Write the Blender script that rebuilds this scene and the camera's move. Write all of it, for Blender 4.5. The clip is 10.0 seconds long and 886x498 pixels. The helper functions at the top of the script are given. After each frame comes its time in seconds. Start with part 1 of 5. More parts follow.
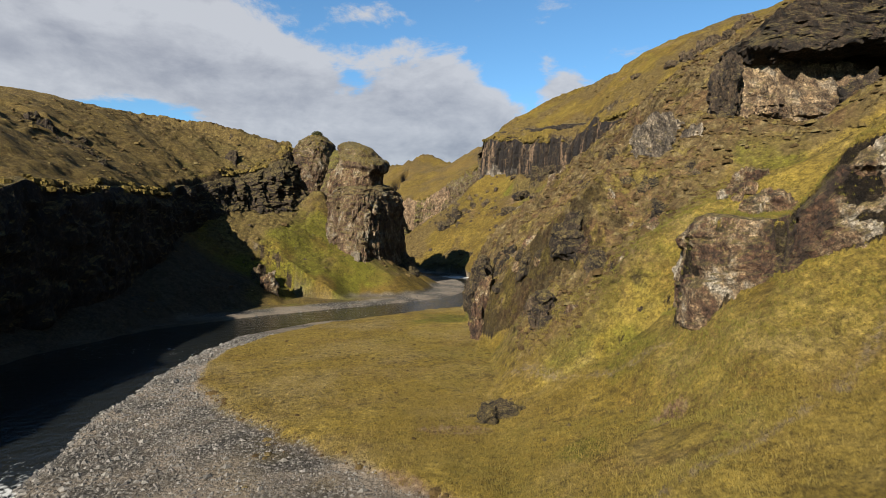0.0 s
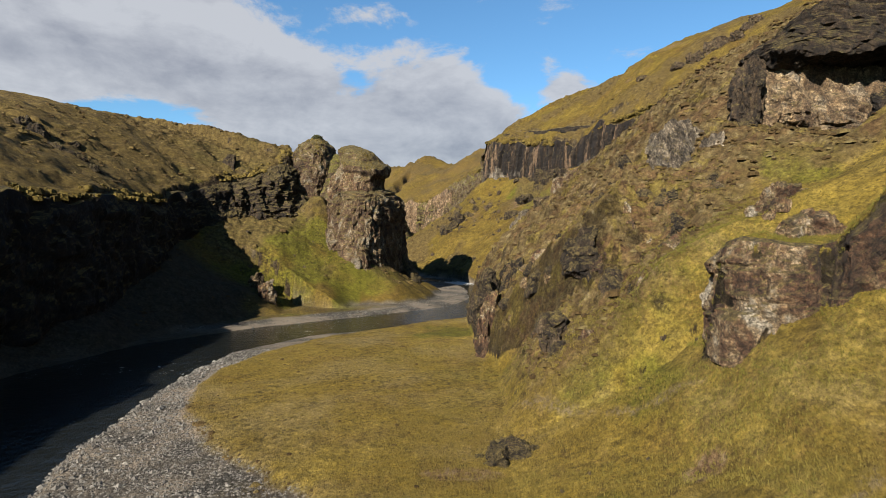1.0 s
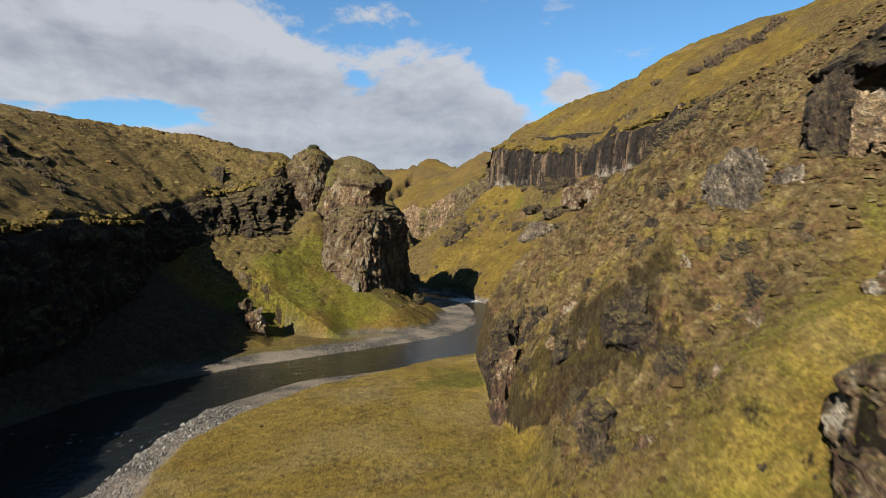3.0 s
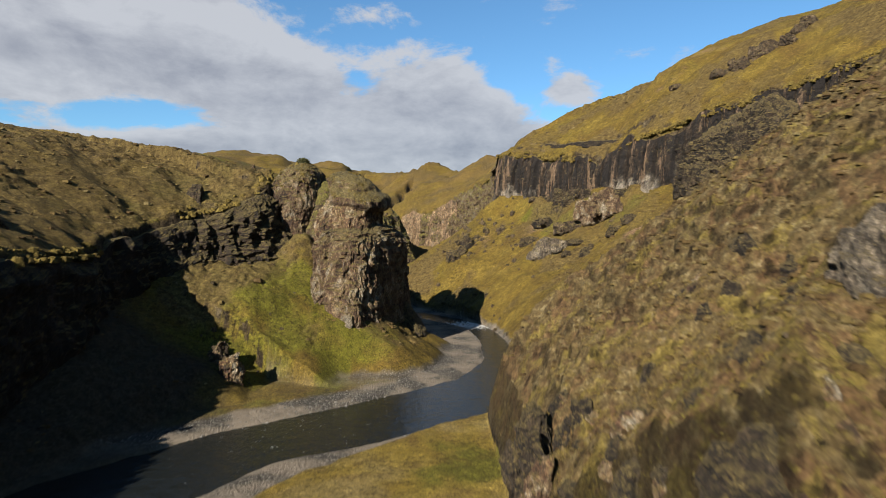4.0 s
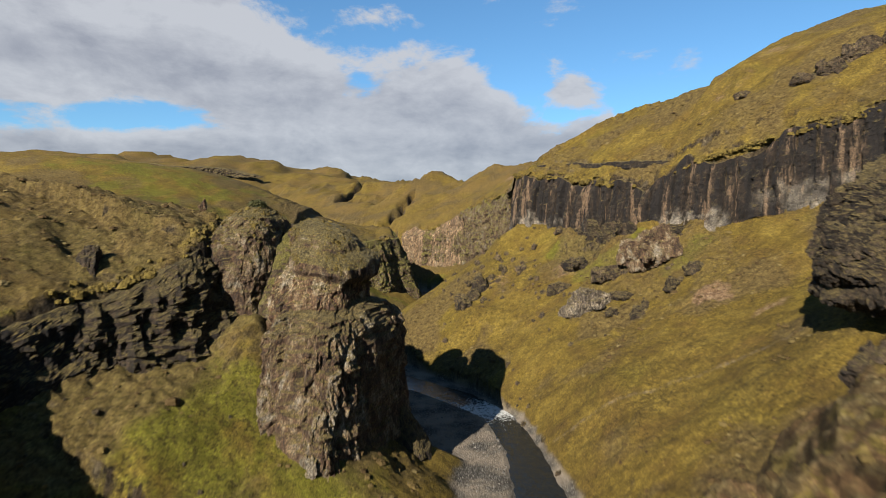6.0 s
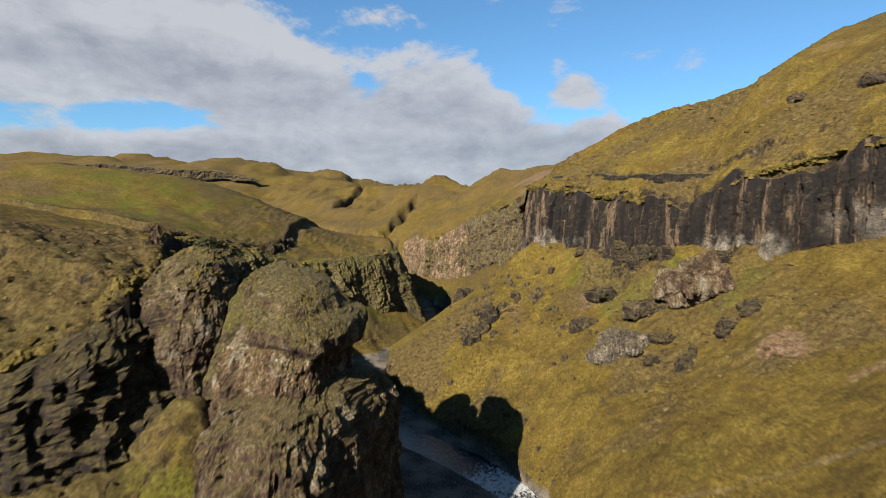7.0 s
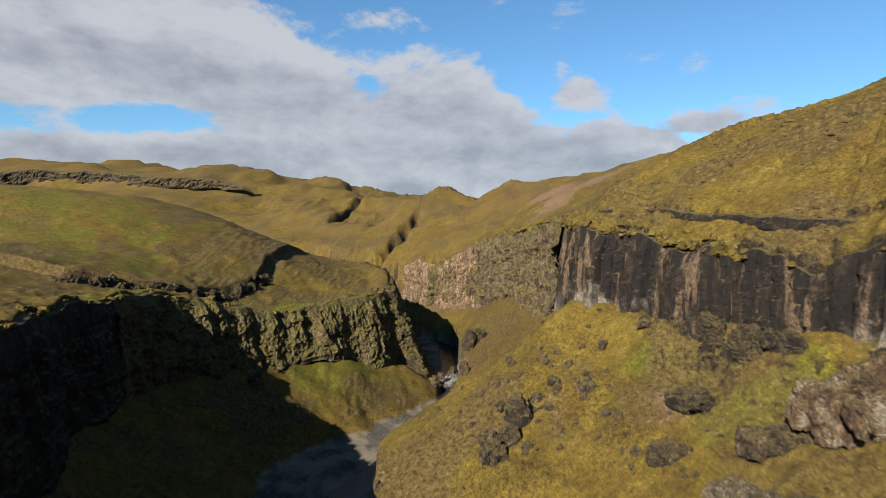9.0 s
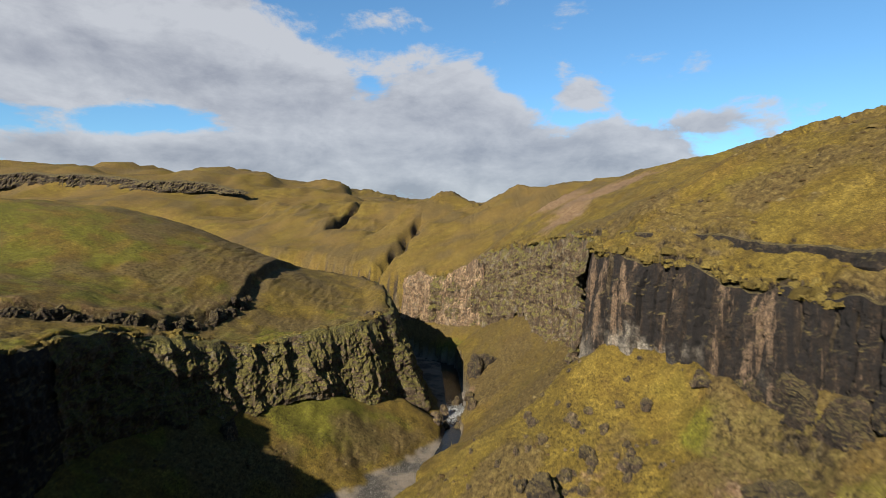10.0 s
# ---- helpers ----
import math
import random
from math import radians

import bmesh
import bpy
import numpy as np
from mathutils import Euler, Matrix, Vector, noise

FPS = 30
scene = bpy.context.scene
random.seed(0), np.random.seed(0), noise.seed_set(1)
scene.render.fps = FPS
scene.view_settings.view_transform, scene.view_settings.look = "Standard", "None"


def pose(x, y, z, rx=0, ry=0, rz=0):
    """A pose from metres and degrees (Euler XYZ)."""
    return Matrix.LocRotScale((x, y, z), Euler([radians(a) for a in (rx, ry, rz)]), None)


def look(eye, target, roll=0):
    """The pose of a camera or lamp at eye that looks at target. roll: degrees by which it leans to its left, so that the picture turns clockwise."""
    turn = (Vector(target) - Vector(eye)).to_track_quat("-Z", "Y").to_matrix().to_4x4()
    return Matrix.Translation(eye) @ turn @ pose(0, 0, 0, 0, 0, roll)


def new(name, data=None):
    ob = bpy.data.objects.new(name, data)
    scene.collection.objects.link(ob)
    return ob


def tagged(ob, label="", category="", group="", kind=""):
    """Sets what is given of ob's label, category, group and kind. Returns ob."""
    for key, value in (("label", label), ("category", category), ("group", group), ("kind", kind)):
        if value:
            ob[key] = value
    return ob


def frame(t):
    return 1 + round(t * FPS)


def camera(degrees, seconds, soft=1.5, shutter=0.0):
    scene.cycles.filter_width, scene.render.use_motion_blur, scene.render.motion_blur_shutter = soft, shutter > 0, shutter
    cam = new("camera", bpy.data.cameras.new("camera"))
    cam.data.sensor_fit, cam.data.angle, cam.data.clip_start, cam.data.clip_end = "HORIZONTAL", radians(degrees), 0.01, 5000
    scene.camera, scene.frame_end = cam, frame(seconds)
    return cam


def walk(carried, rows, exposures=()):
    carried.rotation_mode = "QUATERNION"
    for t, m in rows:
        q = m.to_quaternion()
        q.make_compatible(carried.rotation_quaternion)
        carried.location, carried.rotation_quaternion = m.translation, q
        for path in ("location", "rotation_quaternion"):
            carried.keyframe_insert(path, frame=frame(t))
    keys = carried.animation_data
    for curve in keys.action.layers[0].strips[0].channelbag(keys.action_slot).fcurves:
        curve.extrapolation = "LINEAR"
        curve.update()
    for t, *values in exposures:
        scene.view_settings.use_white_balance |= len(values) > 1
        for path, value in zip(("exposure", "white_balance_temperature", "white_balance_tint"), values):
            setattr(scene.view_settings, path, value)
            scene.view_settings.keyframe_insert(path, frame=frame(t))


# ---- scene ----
cam = camera(76.0, 10.0, soft=0.5, shutter=0.5)
METRES, EYE, TILT, LEAN, TURN = 235.0, 19.4, -1.2, 0.0, 0.0
ROWS = [
    (0.0, 0.0000, 0.0000, 0.0000, -0.00, 0.00, -0.00),
    (0.5, -0.0008, 0.0102, 0.0044, 0.10, 0.02, 0.01),
    (1.0, -0.0015, 0.0204, 0.0090, 0.17, 0.06, -0.05),
    (1.5, -0.0023, 0.0307, 0.0136, 0.24, 0.06, -0.08),
    (2.0, -0.0030, 0.0409, 0.0180, 0.30, 0.07, -0.11),
    (3.5, -0.0080, 0.1192, 0.0521, 0.44, 0.06, -0.18),
    (4.0, -0.0109, 0.1674, 0.0707, 0.46, 0.07, -0.19),
    (4.5, -0.0137, 0.2193, 0.0893, 0.48, 0.09, -0.24),
    (5.0, -0.0170, 0.2733, 0.1082, 0.53, 0.10, -0.26),
    (5.5, -0.0204, 0.3330, 0.1271, 0.58, 0.18, -0.27),
    (7.0, -0.0268, 0.5259, 0.1857, 0.98, 0.25, -0.33),
    (7.5, -0.0306, 0.5921, 0.2045, 1.08, 0.32, -0.42),
    (8.0, -0.0332, 0.6576, 0.2238, 1.16, 0.43, -0.42),
    (8.5, -0.0359, 0.7235, 0.2434, 1.22, 0.50, -0.42),
    (9.0, -0.0397, 0.7887, 0.2640, 1.30, 0.50, -0.40),
    (9.5, -0.0428, 0.8554, 0.2830, 1.40, 0.51, -0.44),
    (10.0, -0.0464, 0.9217, 0.3011, 1.49, 0.53, -0.40),
]
walk(cam, [(t, pose(0, 0, EYE, TILT, LEAN, TURN) @ pose(METRES * x, METRES * y, METRES * z, 90 + pitch, roll, yaw)) for t, x, y, z, yaw, pitch, roll in ROWS])

# ---- world, sun ----
SUN_AZ, SUN_EL = 29.0, 27.5          # light travels this many degrees east of +y; height over the horizon
scene.view_settings.exposure = 1.74
world = bpy.data.worlds.new("sky")
scene.world = world
world.use_nodes = True


def build_sky():
    nt = world.node_tree
    N, L = nt.nodes, nt.links
    N.clear()

    def node(kind, **sets):
        n = N.new(kind)
        for slot, value in sets.items():
            n.inputs[int(slot[1:])].default_value = value
        return n

    def maths(op, a, b):
        n = N.new("ShaderNodeMath")
        n.operation = op
        for v, s in ((a, n.inputs[0]), (b, n.inputs[1])):
            if isinstance(v, (int, float)):
                s.default_value = v
            else:
                L.new(v, s)
        return n.outputs[0]

    def noise_of(vec, scale, detail, rough_, distort=0.0):
        n = N.new("ShaderNodeTexNoise")
        L.new(vec, n.inputs["Vector"])
        n.inputs["Scale"].default_value, n.inputs["Detail"].default_value = scale, detail
        n.inputs["Roughness"].default_value, n.inputs["Distortion"].default_value = rough_, distort
        return n.outputs["Fac"]

    def vecs(op, a, b):
        n = N.new("ShaderNodeVectorMath")
        n.operation = op
        L.new(a, n.inputs[0])
        n.inputs[1].default_value = b
        return n

    def ranged(v, a, b, lo=0.0, hi=1.0):
        n = N.new("ShaderNodeMapRange")
        n.interpolation_type = "SMOOTHSTEP"
        L.new(v, n.inputs[0])
        for s, q in zip(n.inputs[1:5], (a, b, lo, hi)):
            s.default_value = q
        return n.outputs[0]

    out = N.new("ShaderNodeOutputWorld")
    sky = N.new("ShaderNodeTexSky")
    sky.sky_type, sky.sun_disc = "NISHITA", False
    sky.sun_elevation = radians(SUN_EL)
    sky.sun_rotation = radians(180 + SUN_AZ)
    sky.air_density, sky.dust_density, sky.ozone_density = 1.0, 0.1, 1.6
    blue = node("ShaderNodeBackground", i1=SKY)
    tint = N.new("ShaderNodeMix")
    tint.data_type, tint.blend_type = "RGBA", "MULTIPLY"
    tint.inputs[0].default_value, tint.inputs[7].default_value = 1.0, (0.525, 0.80, 0.95, 1)
    L.new(sky.outputs[0], tint.inputs[6])
    L.new(tint.outputs[2], blue.inputs[0])
    way = N.new("ShaderNodeTexCoord").outputs["Generated"]
    # banks of cumulus: middle (east, up), half widths, weight
    total = None
    for a, e, sa, se, w in CLOUDS:
        c = Vector((math.sin(a) * math.cos(e), math.cos(a) * math.cos(e), math.sin(e)))
        d = vecs("SUBTRACT", way, c)
        d = vecs("MULTIPLY", d.outputs[0], (1 / sa, 0.8 / sa, 1 / se))
        ln = N.new("ShaderNodeVectorMath")
        ln.operation = "LENGTH"
        L.new(d.outputs[0], ln.inputs[0])
        blob = ranged(ln.outputs["Value"], 1.5, 0.0, 0.0, w)
        total = blob if total is None else maths("ADD", total, blob)
    flat = vecs("MULTIPLY", way, (1.0, 1.0, 2.1)).outputs[0]
    puff = noise_of(flat, 7.0, 10, 0.60, 0.2)
    wide = noise_of(flat, 2.0, 4, 0.5)
    dens = maths("ADD", maths("MULTIPLY", maths("SUBTRACT", puff, 0.5), 1.75), maths("MULTIPLY", total, 0.72))
    dens = maths("ADD", dens, maths("MULTIPLY", maths("SUBTRACT", wide, 0.62), 0.7))
    cover = ranged(dens, 0.10, 0.34)
    shade = noise_of(vecs("ADD", flat, (0.02, 0.0, 0.06)).outputs[0], 7.0, 10, 0.60, 0.2)
    grey = maths("ADD", maths("MULTIPLY", maths("SUBTRACT", shade, puff), 2.0), maths("MULTIPLY", dens, 0.42))
    up = N.new("ShaderNodeSeparateXYZ")
    L.new(way, up.inputs[0])
    grey = maths("ADD", grey, maths("MULTIPLY", maths("SUBTRACT", 0.22, up.outputs[2]), 1.6))
    tone = N.new("ShaderNodeValToRGB")
    L.new(grey, tone.inputs[0])
    for el_, (p, c) in zip(tone.color_ramp.elements, ((0.0, (0.76, 0.78, 0.83, 1)), (0.75, (0.42, 0.44, 0.51, 1)))):
        el_.position, el_.color = p, c
    white = node("ShaderNodeBackground", i1=CLOUD)
    L.new(tone.outputs[0], white.inputs[0])
    mix = N.new("ShaderNodeMixShader")
    L.new(maths("MULTIPLY", cover, 0.93), mix.inputs[0])
    L.new(blue.outputs[0], mix.inputs[1])
    L.new(white.outputs[0], mix.inputs[2])
    L.new(mix.outputs[0], out.inputs[0])


SKY, CLOUD = 0.05, 0.232
CLOUDS = [(-0.44, 0.34, 0.20, 0.125, 1.0), (-0.74, 0.32, 0.28, 0.12, 1.0), (-0.30, 0.265, 0.10, 0.06, 0.8), (-0.19, 0.205, 0.20, 0.055, 1.0), (-0.03, 0.235, 0.10, 0.07, 1.0),
          (0.07, 0.20, 0.09, 0.055, 1.0), (-0.62, 0.245, 0.20, 0.05, 0.9), (-0.42, 0.135, 0.20, 0.032, 0.9), (-0.10, 0.13, 0.45, 0.045, 0.9), (0.21, 0.25, 0.05, 0.03, 0.75), (0.16, 0.14, 0.16, 0.05, 0.9), (-0.64, 0.12, 0.14, 0.03, 0.6), (0.30, 0.165, 0.10, 0.045, 0.9), (0.41, 0.195, 0.06, 0.022, 0.7), (-0.02, 0.06, 0.40, 0.05, 0.9)]
build_sky()
sun = new("sun", bpy.data.lights.new("sun", "SUN"))
sun.data.energy, sun.data.angle, sun.data.color = 5.0, radians(0.5), (1.0, 0.93, 0.82)
az, el = radians(SUN_AZ), radians(SUN_EL)
sun.matrix_world = look((-200 * math.sin(az), -200 * math.cos(az), 300), (-200 * math.sin(az) + math.sin(az) * math.cos(el), -200 * math.cos(az) + math.cos(az) * math.cos(el), 300 - math.sin(el)))


# ---- numbers: noise and curves ----
def lattice(ix, iy, iz, seed):
    h = (ix.astype(np.int64) * 374761393 + iy.astype(np.int64) * 668265263 + iz.astype(np.int64) * 2147483647 + seed * 1274126177) & 0xFFFFFFFF
    h = ((h ^ (h >> 13)) * 1274126177) & 0xFFFFFFFF
    h = ((h ^ (h >> 16)) * 2246822519) & 0xFFFFFFFF
    return ((h ^ (h >> 15)) & 0xFFFFFF) / float(0xFFFFFF) * 2 - 1


def vnoise(x, y, z=None, seed=0):
    """Smooth value noise from -1 to 1."""
    x, y = np.asarray(x, float), np.asarray(y, float)
    z = np.zeros_like(x) if z is None else np.asarray(z, float)
    ix, iy, iz = np.floor(x), np.floor(y), np.floor(z)
    fx, fy, fz = x - ix, y - iy, z - iz
    ux, uy, uz = (f * f * f * (f * (f * 6 - 15) + 10) for f in (fx, fy, fz))
    out = 0
    for a in (0, 1):
        for b in (0, 1):
            for c in (0, 1):
                w = (ux if a else 1 - ux) * (uy if b else 1 - uy) * (uz if c else 1 - uz)
                out = out + w * lattice(ix + a, iy + b, iz + c, seed)
    return out


def fbm(x, y, z=None, octaves=4, seed=0, gain=0.5, ridged=False):
    total, amp, norm, f = 0, 1.0, 0, 1.0
    for o in range(octaves):
        n = vnoise(np.asarray(x) * f, np.asarray(y) * f, None if z is None else np.asarray(z) * f, seed + 17 * o)
        total = total + amp * ((1 - 2 * np.abs(n)) if ridged else n)
        norm += amp
        amp *= gain
        f *= 2.03
    return total / norm


def smooth(a, b, v):
    t = np.clip((v - a) / (b - a), 0, 1)
    return t * t * (3 - 2 * t)


def nearest(line, x, y):
    """Distance to a plan line of rows (x, y, ...) and the rows' further columns at the nearest place."""
    line = np.asarray(line, float)
    best = np.full(x.shape, 1e18)
    cols = [np.zeros(x.shape) for _ in range(line.shape[1] - 2)]
    for p, q in zip(line[:-1], line[1:]):
        d = q[:2] - p[:2]
        t = np.clip(((x - p[0]) * d[0] + (y - p[1]) * d[1]) / (d @ d), 0, 1)
        dist = (x - p[0] - t * d[0]) ** 2 + (y - p[1] - t * d[1]) ** 2
        m = dist < best
        best = np.where(m, dist, best)
        for k, col in enumerate(cols):
            cols[k] = np.where(m, p[2 + k] + t * (q[2 + k] - p[2 + k]), col)
    return np.sqrt(best), cols


def within(ring, x, y):
    """Which points lie inside a closed plan ring."""
    hit = np.zeros(x.shape, bool)
    for (x0, y0), (x1, y1) in zip(ring, ring[1:] + ring[:1]):
        if y0 != y1:
            hit ^= ((y0 > y) != (y1 > y)) & (x < (x1 - x0) * (y - y0) / (y1 - y0) + x0)
    return hit


# ---- plan of the canyon (metres; the river runs towards -y) ----
# river's middle: x, y, half width
RIVER = [(-15, -120, 9), (-27, -20, 9), (-37, 25, 9), (-51, 60, 13.5), (-54, 90, 13.5), (-51, 113, 11.5), (-37, 134, 9.5), (-20, 146, 11), (-3, 160, 12),
         (8, 176, 9), (13.2, 200, 5.2), (13, 230, 4.2), (9, 257, 4.4), (-3, 276, 6), (-24, 298, 5.5), (-40, 330, 4.5), (-41, 356, 4.5), (-29, 385, 5), (-19, 415, 4),
         (-13.5, 450, 4), (-11, 485, 4), (-13, 530, 4.5), (-17, 600, 5), (-60, 650, 5), (-160, 730, 5), (-400, 900, 5)]
# rim of the left plateau: x, y, cliff's foot z, rim z, first rise, its length, further rise
RIM_L = [(-68, -150, 4, 40, 0.6, 60, 0.2), (-74, 0, 4, 36, 0.6, 60, 0.2), (-76, 60, 4, 29, 0.68, 60, 0.2), (-75.5, 100, 4, 27.5, 0.66, 60, 0.2), (-76.5, 128, 7, 31.0, 0.56, 58, 0.2), (-77, 148, 14, 31.0, 0.48, 55, 0.2), (-76, 160, 18.5, 31.5, 0.46, 50, 0.2),
         (-78, 172, 20.5, 34, 0.50, 45, 0.2), (-78.5, 184, 25, 38, 0.55, 38, 0.2), (-72, 195, 27.5, 41, 0.55, 32, 0.2), (-64, 202, 28.5, 44, 0.52, 28, 0.15), (-57, 213, 29, 51, 0.40, 24, 0.1), (-60, 228, 24, 55, 0.25, 24, 0.05),
         (-68, 246, 12, 57, 0.12, 30, 0.05), (-90, 275, 20, 59.5, 0.08, 40, 0.08), (-110, 318, 27, 60, 0.06, 40, 0.1), (-117, 360, 29, 60, 0.08, 40, 0.12), (-112, 390, 28, 58, 0.18, 40, 0.05), (-92, 420, 28, 47, 0.34, 40, 0.03), (-68, 446, 25, 48, 0.20, 50, 0.03),
         (-46, 472, 16, 52.5, 0.1, 50, 0.06), (-43, 492, 8, 53, 0.1, 50, 0.08), (-52, 540, 8, 60, 0.1, 50, 0.1), (-80, 600, 8, 62, 0.1, 50, 0.08), (-150, 665, 20, 66, 0.1, 50, 0.05), (-260, 740, 50, 70, 0.1, 50, 0.02)]
# foot of the right-hand slope: x, y, z, first slope, its length, further slope
FOOT_R = [(8, -150, 1.5, 0.45, 30, 0.8), (4, 30, 1.5, 0.47, 22, 0.8), (4, 43, 1.6, 0.32, 12.5, 0.95), (4, 50, 1.6, 0.36, 12, 0.92), (4.5, 59, 1.6, 0.45, 14, 0.85), (6, 66, 2.0, 0.96, 18, 0.55), (6, 76, 2.0, 1.05, 18, 0.6), (6.5, 88, 2.2, 1.1, 16, 0.6), (7, 97, 2.5, 1.1, 16, 0.7), (6, 108, 1.5, 0.9, 16, 0.6),
          (5.5, 135, 0.9, 0.8, 16, 0.5), (8, 154, 0.6, 0.8, 16, 0.5), (17, 172, 0.5, 0.8, 16, 0.5), (20, 205, 0.5, 0.9, 15, 0.5), (17, 240, 1.0, 1.0, 15, 0.5), (14, 262, 1.5, 1.0, 15, 0.52), (5, 284, 2, 0.95, 17, 0.55), (-12, 306, 3, 0.95, 19, 0.58),
          (-28, 335, 4, 0.95, 22, 0.58), (-31, 358, 4, 0.9, 24, 0.62), (-22, 392, 5, 0.85, 30, 0.7), (-14, 430, 5, 0.8, 40, 0.8), (-7, 470, 6, 0.75, 40, 0.8), (-3, 505, 6, 0.8, 40, 0.9), (-6, 560, 7, 0.9, 40, 0.9),
          (-10, 595, 8, 0.9, 40, 0.9), (-55, 636, 8, 0.7, 40, 0.7), (-150, 715, 20, 0.6, 40, 0.5), (-400, 885, 60, 0.3, 40, 0.3)]
# upper cliff on the right and the far wall: x, y, foot z, top z, slope above
CLIFF_R = [(260, 190, 112, 120, 0.6), (160, 222, 84, 102, 0.9), (122, 256, 68, 91, 0.80), (97, 283, 59, 85, 0.88), (84, 297, 56, 81.5, 0.92), (70, 311, 53, 72.5, 0.95), (57, 335, 53, 76, 0.80), (46, 356, 54, 81, 0.58), (28, 370, 54, 83, 0.45),
           (27, 384, 46, 85, 0.45), (37, 405, 40, 87, 0.5), (46, 440, 38, 88, 0.5), (42, 480, 40, 89, 0.5), (36, 505, 38, 89, 0.55), (34, 545, 44, 86, 0.6), (20, 580, 38, 82, 0.65), (8, 605, 30, 77, 0.65), (-10, 625, 27, 64, 0.6), (-30, 640, 27, 60, 0.55), (-52, 652, 30, 60, 0.5),
           (-92, 682, 50, 66, 0.4), (-190, 765, 72, 78, 0.2), (-420, 930, 80, 84, 0.1)]
# outcrop over the meadow: x, y, foot z, top z
OUTCROP = [(27.5, 58, 15, 16.5), (25.0, 54, 12.5, 19.2), (23.6, 51.2, 11.4, 20.7), (24.2, 49.5, 11.4, 20.6), (26.4, 48.2, 12.6, 20.2), (28.6, 46.9, 14.0, 20.5), (29.8, 45, 15.5, 23), (31.0, 43, 16.6, 26.4), (34, 40.8, 17.0, 28.2), (38.5, 37.6, 17.5, 29.5), (48, 31.9, 19, 32)]
PATHS = ([(9.5, 29.5), (12.5, 31), (15.5, 31.4), (19.3, 32.0), (23.8, 33.6), (29, 36.8)], [(7, 64), (12, 57.5), (16, 53), (20.3, 49.5)], [(20, 229), (37, 222), (52, 218), (68, 211)])
GULLIES = [(-76, 664, 9), (-58, 720, 10), (-47, 785, 8)], [(-148, 835, 12), (-140, 920, 12), (-134, 1000, 9)]
SCARP = [(-150, 388), (-139, 398), (-128, 412), (-118, 424), (-113, 440), (-108, 456), (-107, 474), (-110, 505), (-112, 545)]
MEADOW = [(60, 20), (12, 30), (-3, 41), (-15, 51.5), (-23, 59), (-31, 71), (-35, 81), (-36, 93), (-31, 109), (-23, 123), (-11, 136), (2, 152), (60, 160)]


# greenest spots: x, y, half widths, weight
LUSH = [(-80, 218, 26, 26, 0.55), (-185, 450, 90, 110, 0.9), (-100, 345, 22, 40, 0.6), (-48, 186, 34, 36, 1.0), (41, 70, 5, 8, 1.3), (10, 42, 3, 3, 1.2), (14, 68, 8, 4, 0.8), (17, 60, 9, 9, 0.75), (-64, 436, 28, 22, 1.6), (-19, 596, 16, 12, 1.2), (49, 307, 7, 5, 1.5), (58, 303, 9, 7, 1.5), (77, 284, 9, 6, 1.6), (48, 322, 9, 8, 1.6), (40, 336, 6, 7, 1.0), (-3, 178, 12, 10, 0.8), (2, 122, 8, 12, 0.9), (-62, 480, 10, 20, 0.8)]

# bare reddish and grey scree: x, y, half widths, weight
SCREE = [(97, 320, 16, 7, 0.42), (118, 330, 12, 10, 0.3), (0.5, 51.5, 4.0, 1.5, 1.2), (17, 42.5, 1.6, 1.8, 0.9), (-4, 40, 3, 2.5, 0.7), (86, 590, 34, 26, 1.3), (60, 655, 30, 26, 1.1), (50, 560, 18, 18, 0.8), (69, 254, 6, 7, 0.9), (73, 234, 7, 4, 0.7), (18, 338, 16, 14, 0.45), (40, 318, 8, 9, 0.6), (132, 330, 9, 22, 0.4), (-6, 498, 5, 8, 1.0)]


def water_z(y):
    return np.interp(y, [-100, 190, 260, 480, 650], [-0.1, 0.0, 0.8, 3.2, 5.5])


def crest_y(x):
    return 1085 + 34 * fbm(x / 70, x * 0, octaves=3, seed=171)


def crest_step(x):
    return np.interp(x, [-2000, -900, -700, -450, -380, -330], [14, 18, 18, 14, 7, 0])


def far_land(x, y):
    crest = np.interp(x, [-2500, -1500, -860, -651, -388, -278, -190, -103, -59, 60, 400, 2500], [240, 232, 218, 222, 212, 203, 186, 165, 146, 112, 140, 190])
    f = np.clip((y - 620) / (1317 - 620), 0, 1)
    step = crest_step(x) * smooth(0, 26, y - crest_y(x))
    return step + 72 + (crest - 72) * smooth(0, 1, f) ** 0.85 * (0.25 + 0.75 * f)


def wobble(x, y):
    """Bays and buttresses of the cliff lines, in metres."""
    return 4.6 * fbm(x / 24, y / 24, octaves=3, seed=3) + 2.2 * fbm(x / 9, y / 9, octaves=2, seed=4)


def shag(x, y):
    """Uneven height of the cliff tops."""
    return 2.2 * fbm(x / 13, y / 13, octaves=3, seed=161) + 0.9 * fbm(x / 4, y / 4, octaves=2, seed=163)


def lean(y, foot, top):
    """Run of the left cliff from rim to foot: steep mossy banks where it faces the sun."""
    return np.clip((top - foot) * (0.15 + 0.22 * smooth(372, 400, y) * smooth(480, 462, y) + 0.25 * smooth(176, 190, y) * smooth(236, 216, y) + 0.28 * smooth(474, 484, y) * smooth(580, 540, y)), 2, 19)


def bank_zone(x, y):
    """The heathery bank between the left plateau and the rock tower."""
    return smooth(-50, -58, x) * smooth(-130, -108, x) * smooth(182, 197, y) * smooth(285, 262, y)


